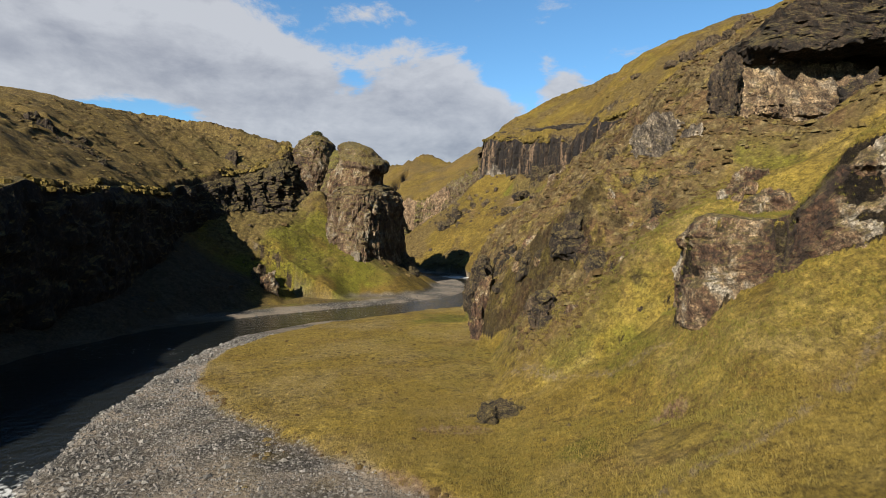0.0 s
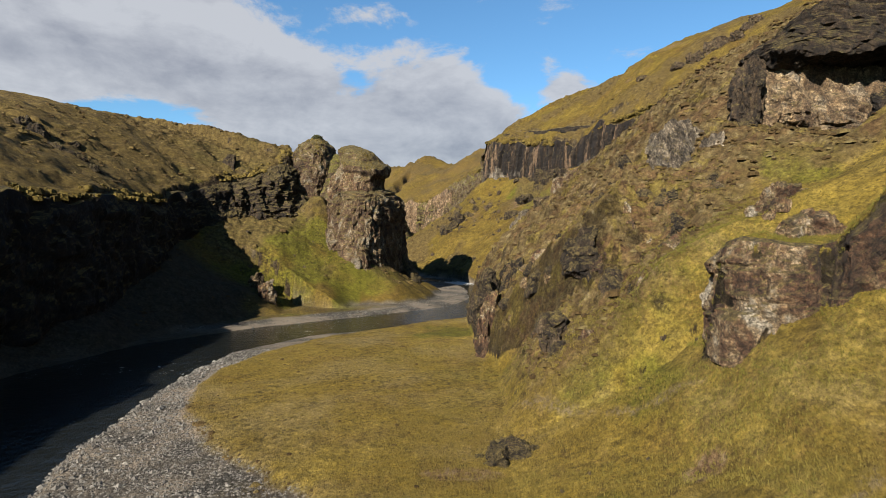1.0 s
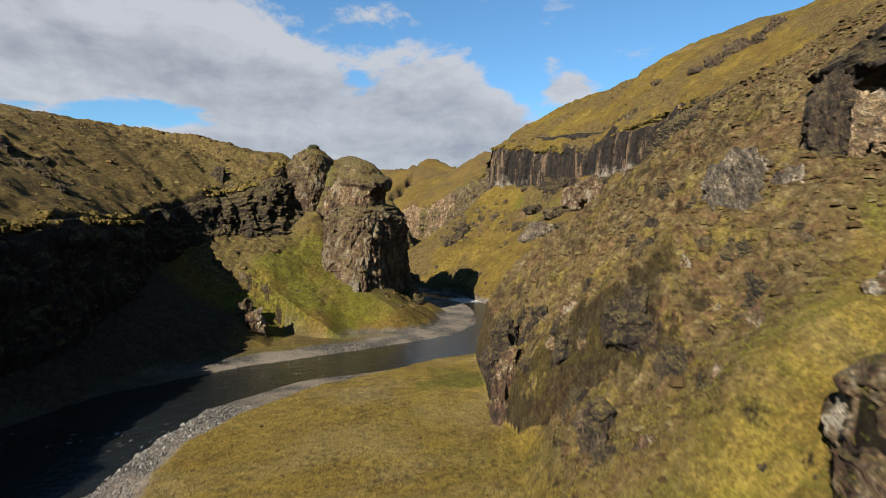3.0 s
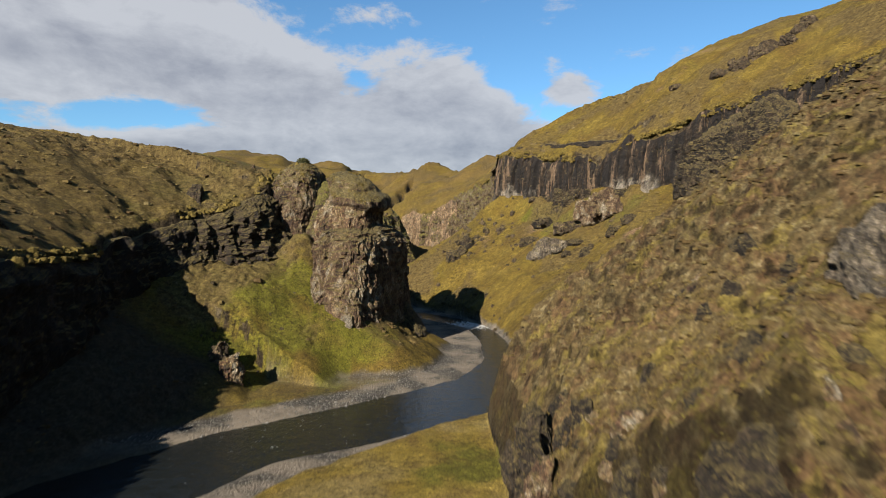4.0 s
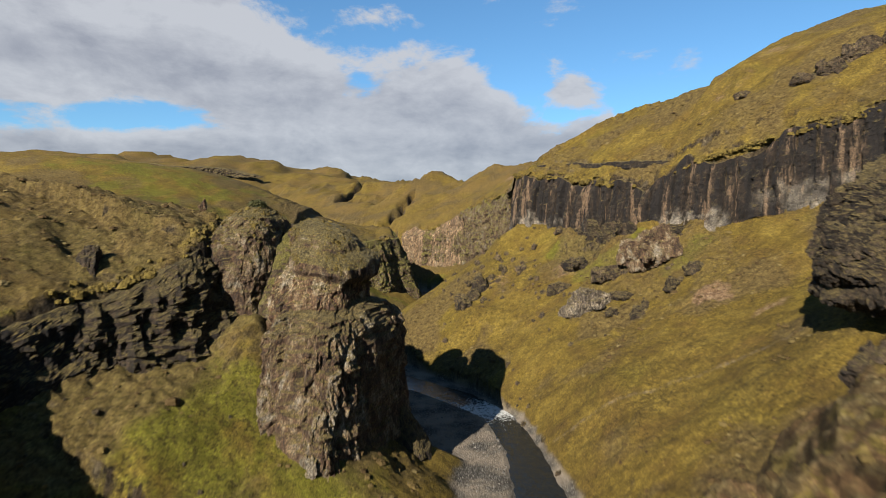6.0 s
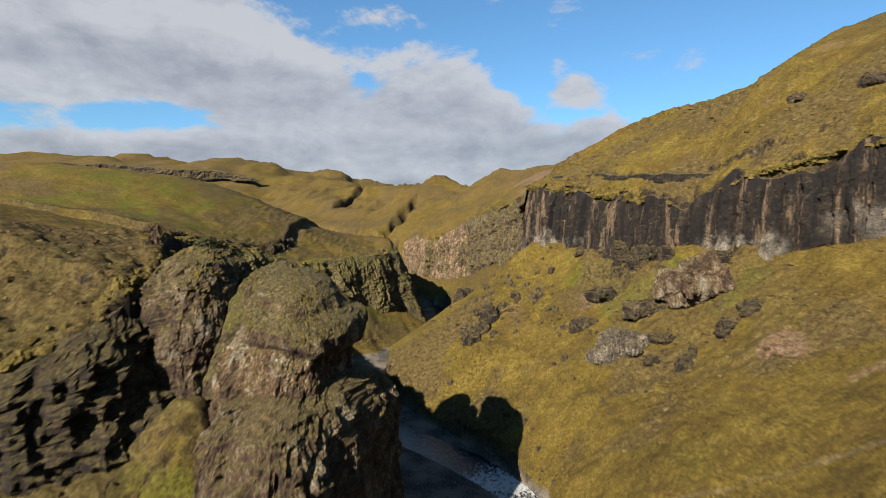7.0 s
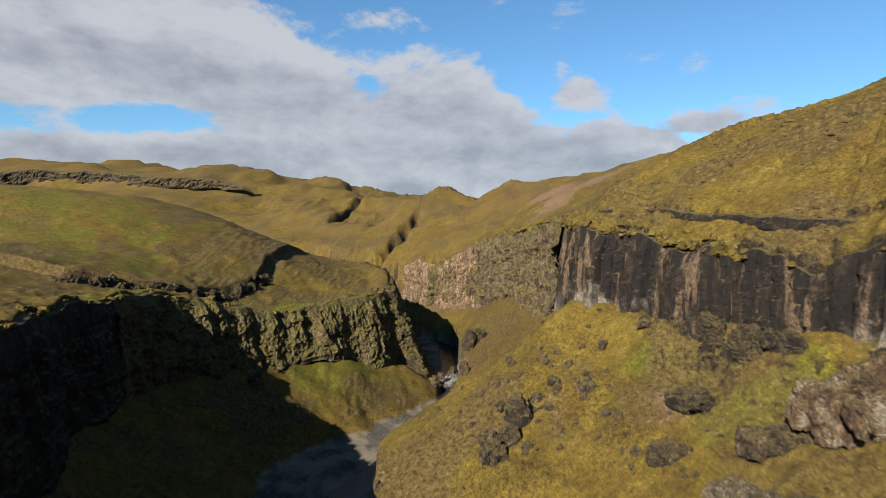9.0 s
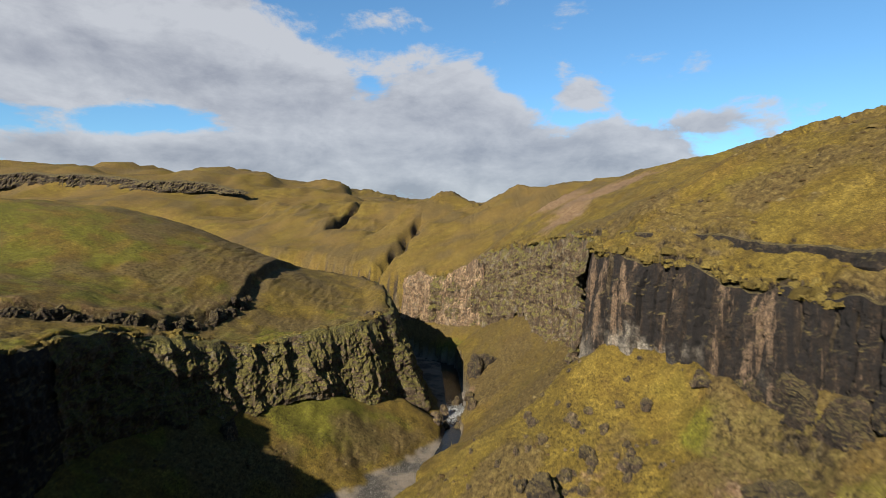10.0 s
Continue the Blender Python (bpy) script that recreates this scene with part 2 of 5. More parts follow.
def cells(a, b, c, seed):
    """Broken blocks: one value for each jittered cell."""
    ia = np.floor(a + 0.35 * lattice(np.floor(b), np.floor(c), b * 0, seed + 1))
    ib = np.floor(b + 0.35 * lattice(ia, np.floor(c), b * 0, seed + 2))
    return lattice(ia, ib, np.floor(c), seed)


def terrain(x, y):
    """Ground height and masks."""
    wz = water_z(y)
    wob = wobble(x, y)
    # valley floor
    dr, (wr,) = nearest(RIVER, x, y)
    floor = wz + 0.35 + np.clip((dr - wr) * 0.03, 0, 0.7)
    dm, _ = nearest(MEADOW, x, y)
    inside_m = within(MEADOW, x, y)
    sm = np.where(inside_m, dm, -dm) + 0.8 * fbm(x / 4, y / 4, octaves=3, seed=5)
    meadow = smooth(-0.6, 1.4, sm)
    floor = floor + meadow * (0.75 + 0.1 * vnoise(x / 9, y / 9, seed=8))
    # left plateau
    dl, (lf, lt, r1, n1, r2) = nearest(RIM_L, x, y)
    lt = lt + shag(x, y) * np.clip(1 - dl / 14, 0, 1)
    ring = [(p[0], p[1]) for p in RIM_L] + [(-4000, 1500), (-4000, -150)]
    il = within(ring, x, y)
    sl = np.where(il, dl, -dl) + wob * 0.6
    wc = lean(y, lf, lt)
    up = lt + r1 * np.clip(sl, 0, n1) * (1 - 0.15 * np.clip(sl / n1, 0, 1)) + r2 * np.clip(sl - n1, 0, np.where(y < 260, 40, 250))
    up = up + 8 * np.exp(-(((x + 125) / 32) ** 2 + ((y - 190) / 55) ** 2))
    flat = smooth(22, 75, sl) * smooth(285, 335, y) * smooth(660, 590, y)
    up = up + (65 + 0.03 * np.clip(-x - 120, 0, 600) - up) * flat
    ds, _ = nearest(SCARP, x, y)
    front = np.where(within(SCARP + [(-112, 700), (-1500, 700), (-1500, 388)], x, y), ds, -ds) + 0.5 * wob
    up = up - 4.2 * smooth(1.2, -1.2, front) * smooth(330, 380, y) * smooth(590, 540, y) * smooth(5, 14, sl)
    up = up + 37 * np.exp(-((((x + 272) / 150) ** 2 + ((y - 525) / 90) ** 2) ** 2)) + 16 * np.exp(-(((x + 260) / 90) ** 2 + ((y - 330) / 120) ** 2))
    down = lt + (lf - lt) * smooth(0, 1, (0.8 - sl) / (0.6 * wc + 0.8))
    talus = 10 * np.exp(-(((x + 45) / 6.5) ** 2 + ((y - 209) / 8) ** 2)) + lf - 0.63 * np.clip(-sl - wc, 0, 400) * (1 + 0.10 * vnoise(x / 14, y / 14, seed=21))
    left = np.where(sl > 0.8, up, np.where(-sl < wc, down, talus))
    # right slope
    df, (f0, a1, m1, a2) = nearest(FOOT_R, x, y)
    ringf = [(p[0], p[1]) for p in FOOT_R] + [(-4000, 1600), (4000, 1600), (4000, -150)]
    sf = np.where(within(ringf, x, y), df, -df) + wob * 0.5
    base = f0 + a1 * np.clip(sf, 0, m1) + a2 * np.clip(sf - m1, 0, 500)
    dk, (kf, kt, ks) = nearest(CLIFF_R, x, y)
    kt = kt + 2.3 * shag(x, y) * np.clip(1 - dk / 14, 0, 1)
    ringk = [(p[0], p[1]) for p in CLIFF_R] + [(-4000, 1700), (4000, 1700), (4000, 170)]
    ik = within(ringk, x, y)
    sk = np.where(ik, dk, -dk) + wob * 0.4
    near_k = smooth(150, 230, y)
    kf = kf + 5.5 * smooth(0.0, 0.5, fbm(x / 19, y / 19, octaves=2, seed=195)) * smooth(225, 250, y) * smooth(390, 375, y) * smooth(-22, -5, sk)
    low = np.minimum(base, kf + 0.2 * vnoise(x / 8, y / 8, seed=31) * 6)
    low = np.maximum(low, np.where(sf > -3, kf - 0.68 * np.clip(-sk - 3, 0, 500), -50))
    wk = 4.0
    face = kt + (kf - kt) * smooth(0, 1, (1.0 - sk) / 2.4)
    above = kt + ks * np.clip(sk, 0, 45) + 0.42 * np.clip(sk - 45, 0, 120)
    above = np.minimum(above, 130 + 0.08 * np.clip(sk, 0, 250) + 30 * smooth(430, 330, y))
    above = above + 2.0 * smooth(8.2, 10.4, sk + 0.35 * wob) * smooth(288, 304, y) * smooth(420, 372, y)
    above = above + 6.5 * np.exp(-(((x - 78) / 40) ** 2 + ((y - 412) / 55) ** 2))
    low = low + 13 * np.exp(-(((x - 84) / 24) ** 2 + ((y - 196) / 18) ** 2))
    hi = np.where(sk > 1.0, above, np.where(-sk < wk, np.maximum(face, np.minimum(low, kt)), low))
    right = np.where(sf > -2, base + (hi - base) * near_k, -50.0)
    # spur on the right, with its rock nose over the meadow
    zr = np.interp(x, [3.5, 5.2, 8, 12, 21, 26, 30, 36, 42, 50, 75, 110, 160, 260], [-30, 4, 13, 19.5, 28, 32.5, 36, 41.5, 47, 54, 69, 88, 106, 132])
    yr = np.interp(x, [5, 12, 21, 26, 30, 36, 50, 75, 110, 160], [146, 149, 149, 143, 137, 129, 125, 140, 165, 190])
    ysouth = np.interp(x, [5, 12, 20, 26, 32, 40, 50, 80, 140], [97, 90, 79, 86, 91, 94, 96, 97, 102])
    pitch = np.interp(x, [12, 20, 28, 140], [1.15, 1.1, 0.64, 0.64])
    run_on = np.interp(x, [28, 36, 60], [0, 26, 30])
    zr = zr - np.interp(x, [5, 12, 24, 36], [0.06, 0.06, 0.04, 0.0]) * np.clip(yr - y, 0, 45)
    spur = zr - np.where(y > yr + wob, 0.28 * np.clip(y - yr - wob, 0, run_on) + 0.95 * np.clip(y - yr - wob - run_on, 0, 400), pitch * np.clip(ysouth - y - 0.7 * wob, 0, 26) + 0.55 * np.clip(ysouth - y - 26, 0, 400))
    spur = spur - 6.5 * np.exp(-(((x - 34) / 22) ** 2 + ((y - 96) / 8) ** 2)) - 3.5 * np.exp(-(((x - 20) / 8) ** 2 + ((y - 137) / 9) ** 2))
    spur = np.where(x > 3.5, spur, -50)
    right = np.maximum(right, spur)
    # ledge in front of the cave
    cave = smooth(36, 41, x) * smooth(80, 70, x) * smooth(69, 72, y) * smooth(93, 90, y)
    right = right + (np.minimum(right, 33.6 + 0.24 * (y - 72)) - right) * cave
    # shelf behind the outcrop over the meadow
    do, (of, ot) = nearest(OUTCROP, x, y)
    so = np.where(within([(p[0], p[1]) for p in OUTCROP] + [(70, 40), (70, 70), (24, 64)], x, y), do, -do) + 0.25 * wob
    ot = ot + 0.5 * shag(x, y) * np.clip(1 - do / 8, 0, 1)
    shelf = np.where(so > 0, ot + 0.25 * np.clip(so, 0, 12) - 0.35 * np.clip(so - 12, 0, 40), np.where(so > -2.0, ot + (of - ot) * smooth(0, 1, -so / 2.0), -50))
    right = np.maximum(right, np.where(y < 66, shelf, -50))
    z = np.maximum(np.maximum(left, right), floor)
    # far hills
    fz = far_land(x, y)
    far = smooth(560, 760, y) * smooth(10, 60, np.maximum(sl, sk))
    z = np.where(far > 0, np.maximum(z, z + (np.maximum(fz, z) - z) * far), z)
    steep = np.maximum(smooth(-wc - 3, -wc, sl) * (1 - smooth(0, 2, sl)), smooth(-wk - 3, -wk, sk) * (1 - smooth(0, 2, sk)) * near_k)
    # relief of the turf
    grassy = np.clip((z - floor) / 4, 0, 1)
    dist = np.clip(1 - (y - 500) / 500, 0.2, 1)
    z = z + grassy * (1.6 * fbm(x / 31, y / 31, octaves=4, seed=41) + 0.7 * fbm(x / 7, y / 7, octaves=3, seed=47) * dist)
    heath = smooth(1.5, 5, right - floor) * (x > 3) * smooth(58, 67, y - 0.25 * np.clip(x - 16, 0, 14) + 2 * vnoise(x / 5, y / 5, seed=185)) * smooth(185, 150, y) * (1 - 0.6 * smooth(50, 75, x))
    # shade of the left bank below the cliff, put in as darker ground
    bank_shade = smooth(-46, -56, x + 3 * vnoise(x / 6, y / 6, seed=221)) * smooth(172, 160, y) * (1 - smooth(-2, 1, sl))
    heath = heath * (1 - np.exp(-(((x - 38) / 5) ** 2 + ((y - 66) / 9) ** 2)))
    calm = np.maximum(smooth(66, 58, y) * (x > -40), 0.6 * smooth(-70, -78, x) * smooth(205, 180, y))
    bank = bank_zone(x, y)
    # on the bank, more dark heather also puts its partial shade into the colour
    rough = smooth(-0.2, 0.5, 0.8 * bank + fbm(x / 23, y / 23, octaves=3, seed=51) + 1.1 * heath) * (1 - 0.85 * calm)
    z = z + bank * 0.9 * (fbm(x / 11, y / 11, octaves=3, seed=193, ridged=True) - 0.25)
    z = z + grassy * rough * (0.9 * np.abs(fbm(x / 2.6, y / 2.6, octaves=3, seed=57)) * dist)
    rib = fbm((x + 0.5 * y) / 2.3, (y - 0.2 * x) / 4.2, octaves=3, seed=181, ridged=True)
    z = z + heath * (0.55 * rib + 0.45 * fbm(x / 1.1, y / 1.1, octaves=2, seed=183, ridged=True) - 0.2)
    # rock ribs and ledges break through the turf
    crag = np.clip(rough * 1.2 * smooth(8, 14, spur - base) * smooth(62, 70, y) * smooth(180, 150, y), 0, 1)
    crag = np.maximum(crag, smooth(0.12, 0.40, fbm(x / 26, y / 26, octaves=4, seed=91)) * grassy * smooth(900, 500, y) * smooth(0.25, 0.5, np.where(sk > 0, ks, a2)) * 0.8 * np.where(x > -40, smooth(100, 150, y), 1))
    crag = np.maximum(crag, smooth(20, 8, np.abs(sl + 4)) * smooth(150, 185, y) * smooth(300, 230, y) * 0.8)
    crag = np.maximum(crag, smooth(0, 12, sf) * smooth(6, -4, sk) * smooth(392, 420, y) * smooth(640, 600, y) * 0.8)
    step = 2.6
    q = z / step + 1.9 * fbm(x / 11, y / 11, octaves=4, seed=95)
    fq = q - np.floor(q)
    z = z + crag * step * (smooth(0.35, 0.95, fq) - fq) * 0.6
    z = z + crag * 0.5 * fbm(x / 2.2, y / 2.2, octaves=3, seed=97)
    z = z + crag * 0.9 * (np.abs(fbm(x / 4.5 + 0.3 * y / 4.5, y / 3.0, octaves=4, seed=121)) - 0.2)
    # broken scarp on the plateau
    steep = np.maximum(steep, smooth(3.5, 1.5, ds))
    heath = np.maximum(heath, 0.8 * smooth(9, 2, ds))
    z = z + 2.6 * (fbm((0.94 * x + 0.34 * y) / 24, (0.94 * y - 0.34 * x) / 80, octaves=4, seed=211, ridged=True) - 0.25) * smooth(400, 470, y) * smooth(660, 590, y) * smooth(4, 26, sk)
    lump = np.abs(vnoise(x / 2.1, y / 2.1, seed=111)) + 0.6 * np.abs(vnoise(x / 1.15, y / 1.15, seed=113))
    z = z + grassy * (0.10 + 0.30 * smooth(-0.2, 0.5, fbm(x / 15, y / 15, octaves=3, seed=115)) + 0.25 * np.clip(rough, 0, 1)) * lump * smooth(600, 380, y) * (1 - 0.6 * calm)
    z = z + 0.10 * fbm(x / 1.7, y / 1.7, octaves=2, seed=61)
    z = z + 19 * (fbm(x / 105 + 0.4 * fbm(x / 60, y / 60, octaves=2, seed=72), y / 210, octaves=4, seed=71, ridged=True) - 0.35) * smooth(620, 840, y) * smooth(40, 110, np.maximum(sl, sk))
    for line in GULLIES:
        dg, (gd,) = nearest(line, x, y)
        cut = np.exp(-((dg + 5 * vnoise(x / 16, y / 16, seed=175)) / 5.0) ** 2)
        z = z - 1.5 * gd * cut
        steep = np.maximum(steep, smooth(0.1, 0.5, cut))
    # channel
    bed = wz - 0.9 * (1 - np.clip(dr / wr, 0, 1) ** 2) - 0.1
    chan = smooth(wr + 1.5, wr - 0.5, dr + 0.6 * fbm(x / 3, y / 3, octaves=2, seed=65))
    z = np.where(z < wz + 3, z + (np.minimum(bed, z) - z) * chan, z)
    rx = np.interp(y, [p[1] for p in RIVER], [p[0] for p in RIVER])
    # gravel thinned on the left bank, so its shade is darker ground colour
    gravel = (1 - 0.85 * smooth(0, 3, rx - x) * smooth(138, 126, y) * smooth(40, 52, y)) * (1 - meadow) * smooth(wz + 2.0, wz + 0.9, z + 0.4 * vnoise(x / 3, y / 3, seed=68))
    gravel = gravel * (1 - 0.92 * smooth(0, 3, rx - x) * smooth(7.0, 10.0, dr - wr + vnoise(x / 4, y / 4, seed=187)) * smooth(186, 166, y))
    scree = sum(w * np.exp(-(((x - cx) / rx_) ** 2 + ((y - cy) / ry) ** 2)) for cx, cy, rx_, ry, w in SCREE)
    scree = scree + 0.75 * np.exp(-((sm + 0.8) / 1.3) ** 2) * smooth(120, 90, y) * (x < 8)
    lush = sum(w * np.exp(-(((x - cx) / rx) ** 2 + ((y - cy) / ry) ** 2)) for cx, cy, rx, ry, w in LUSH) + 0.5 * vnoise(x / 6, y / 6, seed=151) - 0.3
    path = np.max([smooth(0.62, 0.15, nearest(line, x, y)[0] + 0.35 * vnoise(x / 1.5, y / 1.5, seed=155)) for line in PATHS], axis=0)
    return z, gravel, np.maximum.reduce([rough * grassy, 0.8 * crag, 0.75 * smooth(-66, -80, x) * smooth(235, 205, y) * grassy]), np.maximum(steep, 0.75 * crag), np.maximum.reduce([meadow, 0.8 * smooth(140, 100, y + 6 * vnoise(x / 15, y / 15, seed=125)) * (x > -40), 0.3 * smooth(-70, -80, x) * smooth(210, 180, y)]), np.clip(lush, 0, 1), path, heath, np.clip(scree, 0, 1), bank_shade


def axis(lo, hi, fine_lo, fine_hi, step, grow):
    a = list(np.arange(fine_lo, fine_hi, step))
    s, v = step, fine_hi
    while v < hi:
        a.append(v)
        s *= grow
        v += s
    a.append(hi)
    s, v, b = step, fine_lo, []
    while v > lo:
        s *= grow
        v -= s
        b.append(max(v, lo))
    return np.array(b[::-1] + a)


def mesh_from(name, verts, faces, mats=(), smooth_shade=True, attrs=()):
    me = bpy.data.meshes.new(name)
    verts, faces = np.asarray(verts, np.float32), np.asarray(faces, np.int32)
    n = faces.shape[1]
    me.vertices.add(len(verts))
    me.vertices.foreach_set("co", verts.ravel())
    me.loops.add(faces.size)
    me.loops.foreach_set("vertex_index", faces.ravel())
    me.polygons.add(len(faces))
    me.polygons.foreach_set("loop_start", np.arange(0, faces.size, n, dtype=np.int32))
    me.polygons.foreach_set("use_smooth", np.full(len(faces), smooth_shade))
    for key, values in attrs:
        me.attributes.new(key, "FLOAT", "POINT").data.foreach_set("value", np.asarray(values, np.float32).ravel())
    for m in mats:
        me.materials.append(m)
    me.update(calc_edges=True)
    me.validate()
    return me


def grid_faces(nu, nv, wrap=False):
    i, j = np.meshgrid(np.arange(nu if wrap else nu - 1), np.arange(nv - 1), indexing="ij")
    a, b = i * nv + j, ((i + 1) % nu) * nv + j
    return np.stack([a, b, b + 1, a + 1], -1).reshape(-1, 4)


# ---- materials ----
ALBEDO = (0.470, 0.448, 0.406)        # level of all base colours, under a clear low sun


class Nodes:
    """Short hand for building a node material."""

    def __init__(self, name):
        self.mat = bpy.data.materials.new(name)
        self.mat.use_nodes = True
        self.t = self.mat.node_tree
        self.t.nodes.clear()
        self.out = self.t.nodes.new("ShaderNodeOutputMaterial")
        self.bsdf = self.t.nodes.new("ShaderNodeBsdfPrincipled")
        self.t.links.new(self.bsdf.outputs[0], self.out.inputs[0])
        self.bsdf.inputs["Specular IOR Level"].default_value = 0.25
        geo = self.t.nodes.new("ShaderNodeNewGeometry")
        self.pos, self.nor, self.island = geo.outputs["Position"], geo.outputs["Normal"], geo.outputs["Random Per Island"]

    def link(self, a, b):
        if isinstance(a, (int, float, tuple, list)):
            b.default_value = a
        else:
            self.t.links.new(a, b)

    def attr(self, key):
        n = self.t.nodes.new("ShaderNodeAttribute")
        n.attribute_name = key
        return n.outputs["Fac"]

    def rand(self):
        return self.t.nodes.new("ShaderNodeObjectInfo").outputs["Random"]

    def sep(self, v, k):
        n = self.t.nodes.new("ShaderNodeSeparateXYZ")
        self.link(v, n.inputs[0])
        return n.outputs[k]

    def stretch(self, x, y, z, v=None):
        n = self.t.nodes.new("ShaderNodeVectorMath")
        n.operation = "MULTIPLY"
        self.link(self.pos if v is None else v, n.inputs[0])
        n.inputs[1].default_value = (x, y, z)
        return n.outputs[0]

    def noise(self, scale, detail=6, rough=0.6, v=None, distort=0.0):
        n = self.t.nodes.new("ShaderNodeTexNoise")
        self.link(self.pos if v is None else v, n.inputs["Vector"])
        n.inputs["Scale"].default_value, n.inputs["Detail"].default_value, n.inputs["Roughness"].default_value = scale, detail, rough
        n.inputs["Distortion"].default_value = distort
        return n.outputs["Fac"]

    def voronoi(self, scale, feature="F1", v=None, out="Distance"):
        n = self.t.nodes.new("ShaderNodeTexVoronoi")
        n.feature = feature
        self.link(self.pos if v is None else v, n.inputs["Vector"])
        n.inputs["Scale"].default_value = scale
        return n.outputs[out]

    def ramp(self, fac, *stops):
        n = self.t.nodes.new("ShaderNodeValToRGB")
        self.link(fac, n.inputs[0])
        e = n.color_ramp.elements
        while len(e) < len(stops):
            e.new(0.5)
        for el_, (p, c) in zip(e, stops):
            el_.position = p
            el_.color = (c, c, c, 1) if isinstance(c, (int, float)) else (*c, 1)
        return n.outputs[0]

    def step(self, fac, a, b):
        n = self.t.nodes.new("ShaderNodeMapRange")
        n.interpolation_type = "SMOOTHSTEP"
        self.link(fac, n.inputs[0])
        n.inputs[1].default_value, n.inputs[2].default_value = a, b
        return n.outputs[0]

    def math(self, op, a, b=0.0):
        n = self.t.nodes.new("ShaderNodeMath")
        n.operation = op
        self.link(a, n.inputs[0])
        self.link(b, n.inputs[1])
        return n.outputs[0]

    def mix(self, fac, a, b, blend="MIX"):
        n = self.t.nodes.new("ShaderNodeMix")
        n.data_type, n.blend_type = "RGBA", blend
        self.link(fac, n.inputs[0])
        for src, dst in ((a, n.inputs[6]), (b, n.inputs[7])):
            self.link((*src, 1) if isinstance(src, tuple) and len(src) == 3 else src, dst)
        return n.outputs[2]

    def speckled(self, col, scale, low, high, amount=1.0):
        """Fine light and dark grain over a colour."""
        return self.mix(amount, col, self.ramp(self.noise(scale, 9, 0.82), (0.37, low), (0.50, 1.0), (0.63, high)), "MULTIPLY")

    def bump(self, height, strength, distance, normal=None):
        n = self.t.nodes.new("ShaderNodeBump")
        n.inputs["Strength"].default_value, n.inputs["Distance"].default_value = strength, distance
        self.link(height, n.inputs["Height"])
        if normal is not None:
            self.link(normal, n.inputs["Normal"])
        return n.outputs[0]

    def finish(self, color, rough=0.9, normal=None, spec=None):
        self.link(self.mix(1.0, color, ALBEDO, "MULTIPLY"), self.bsdf.inputs["Base Color"])
        self.link(rough, self.bsdf.inputs["Roughness"])
        if normal is not None:
            self.link(normal, self.bsdf.inputs["Normal"])
        if spec is not None:
            self.link(spec, self.bsdf.inputs["Specular IOR Level"])
        return self.mat


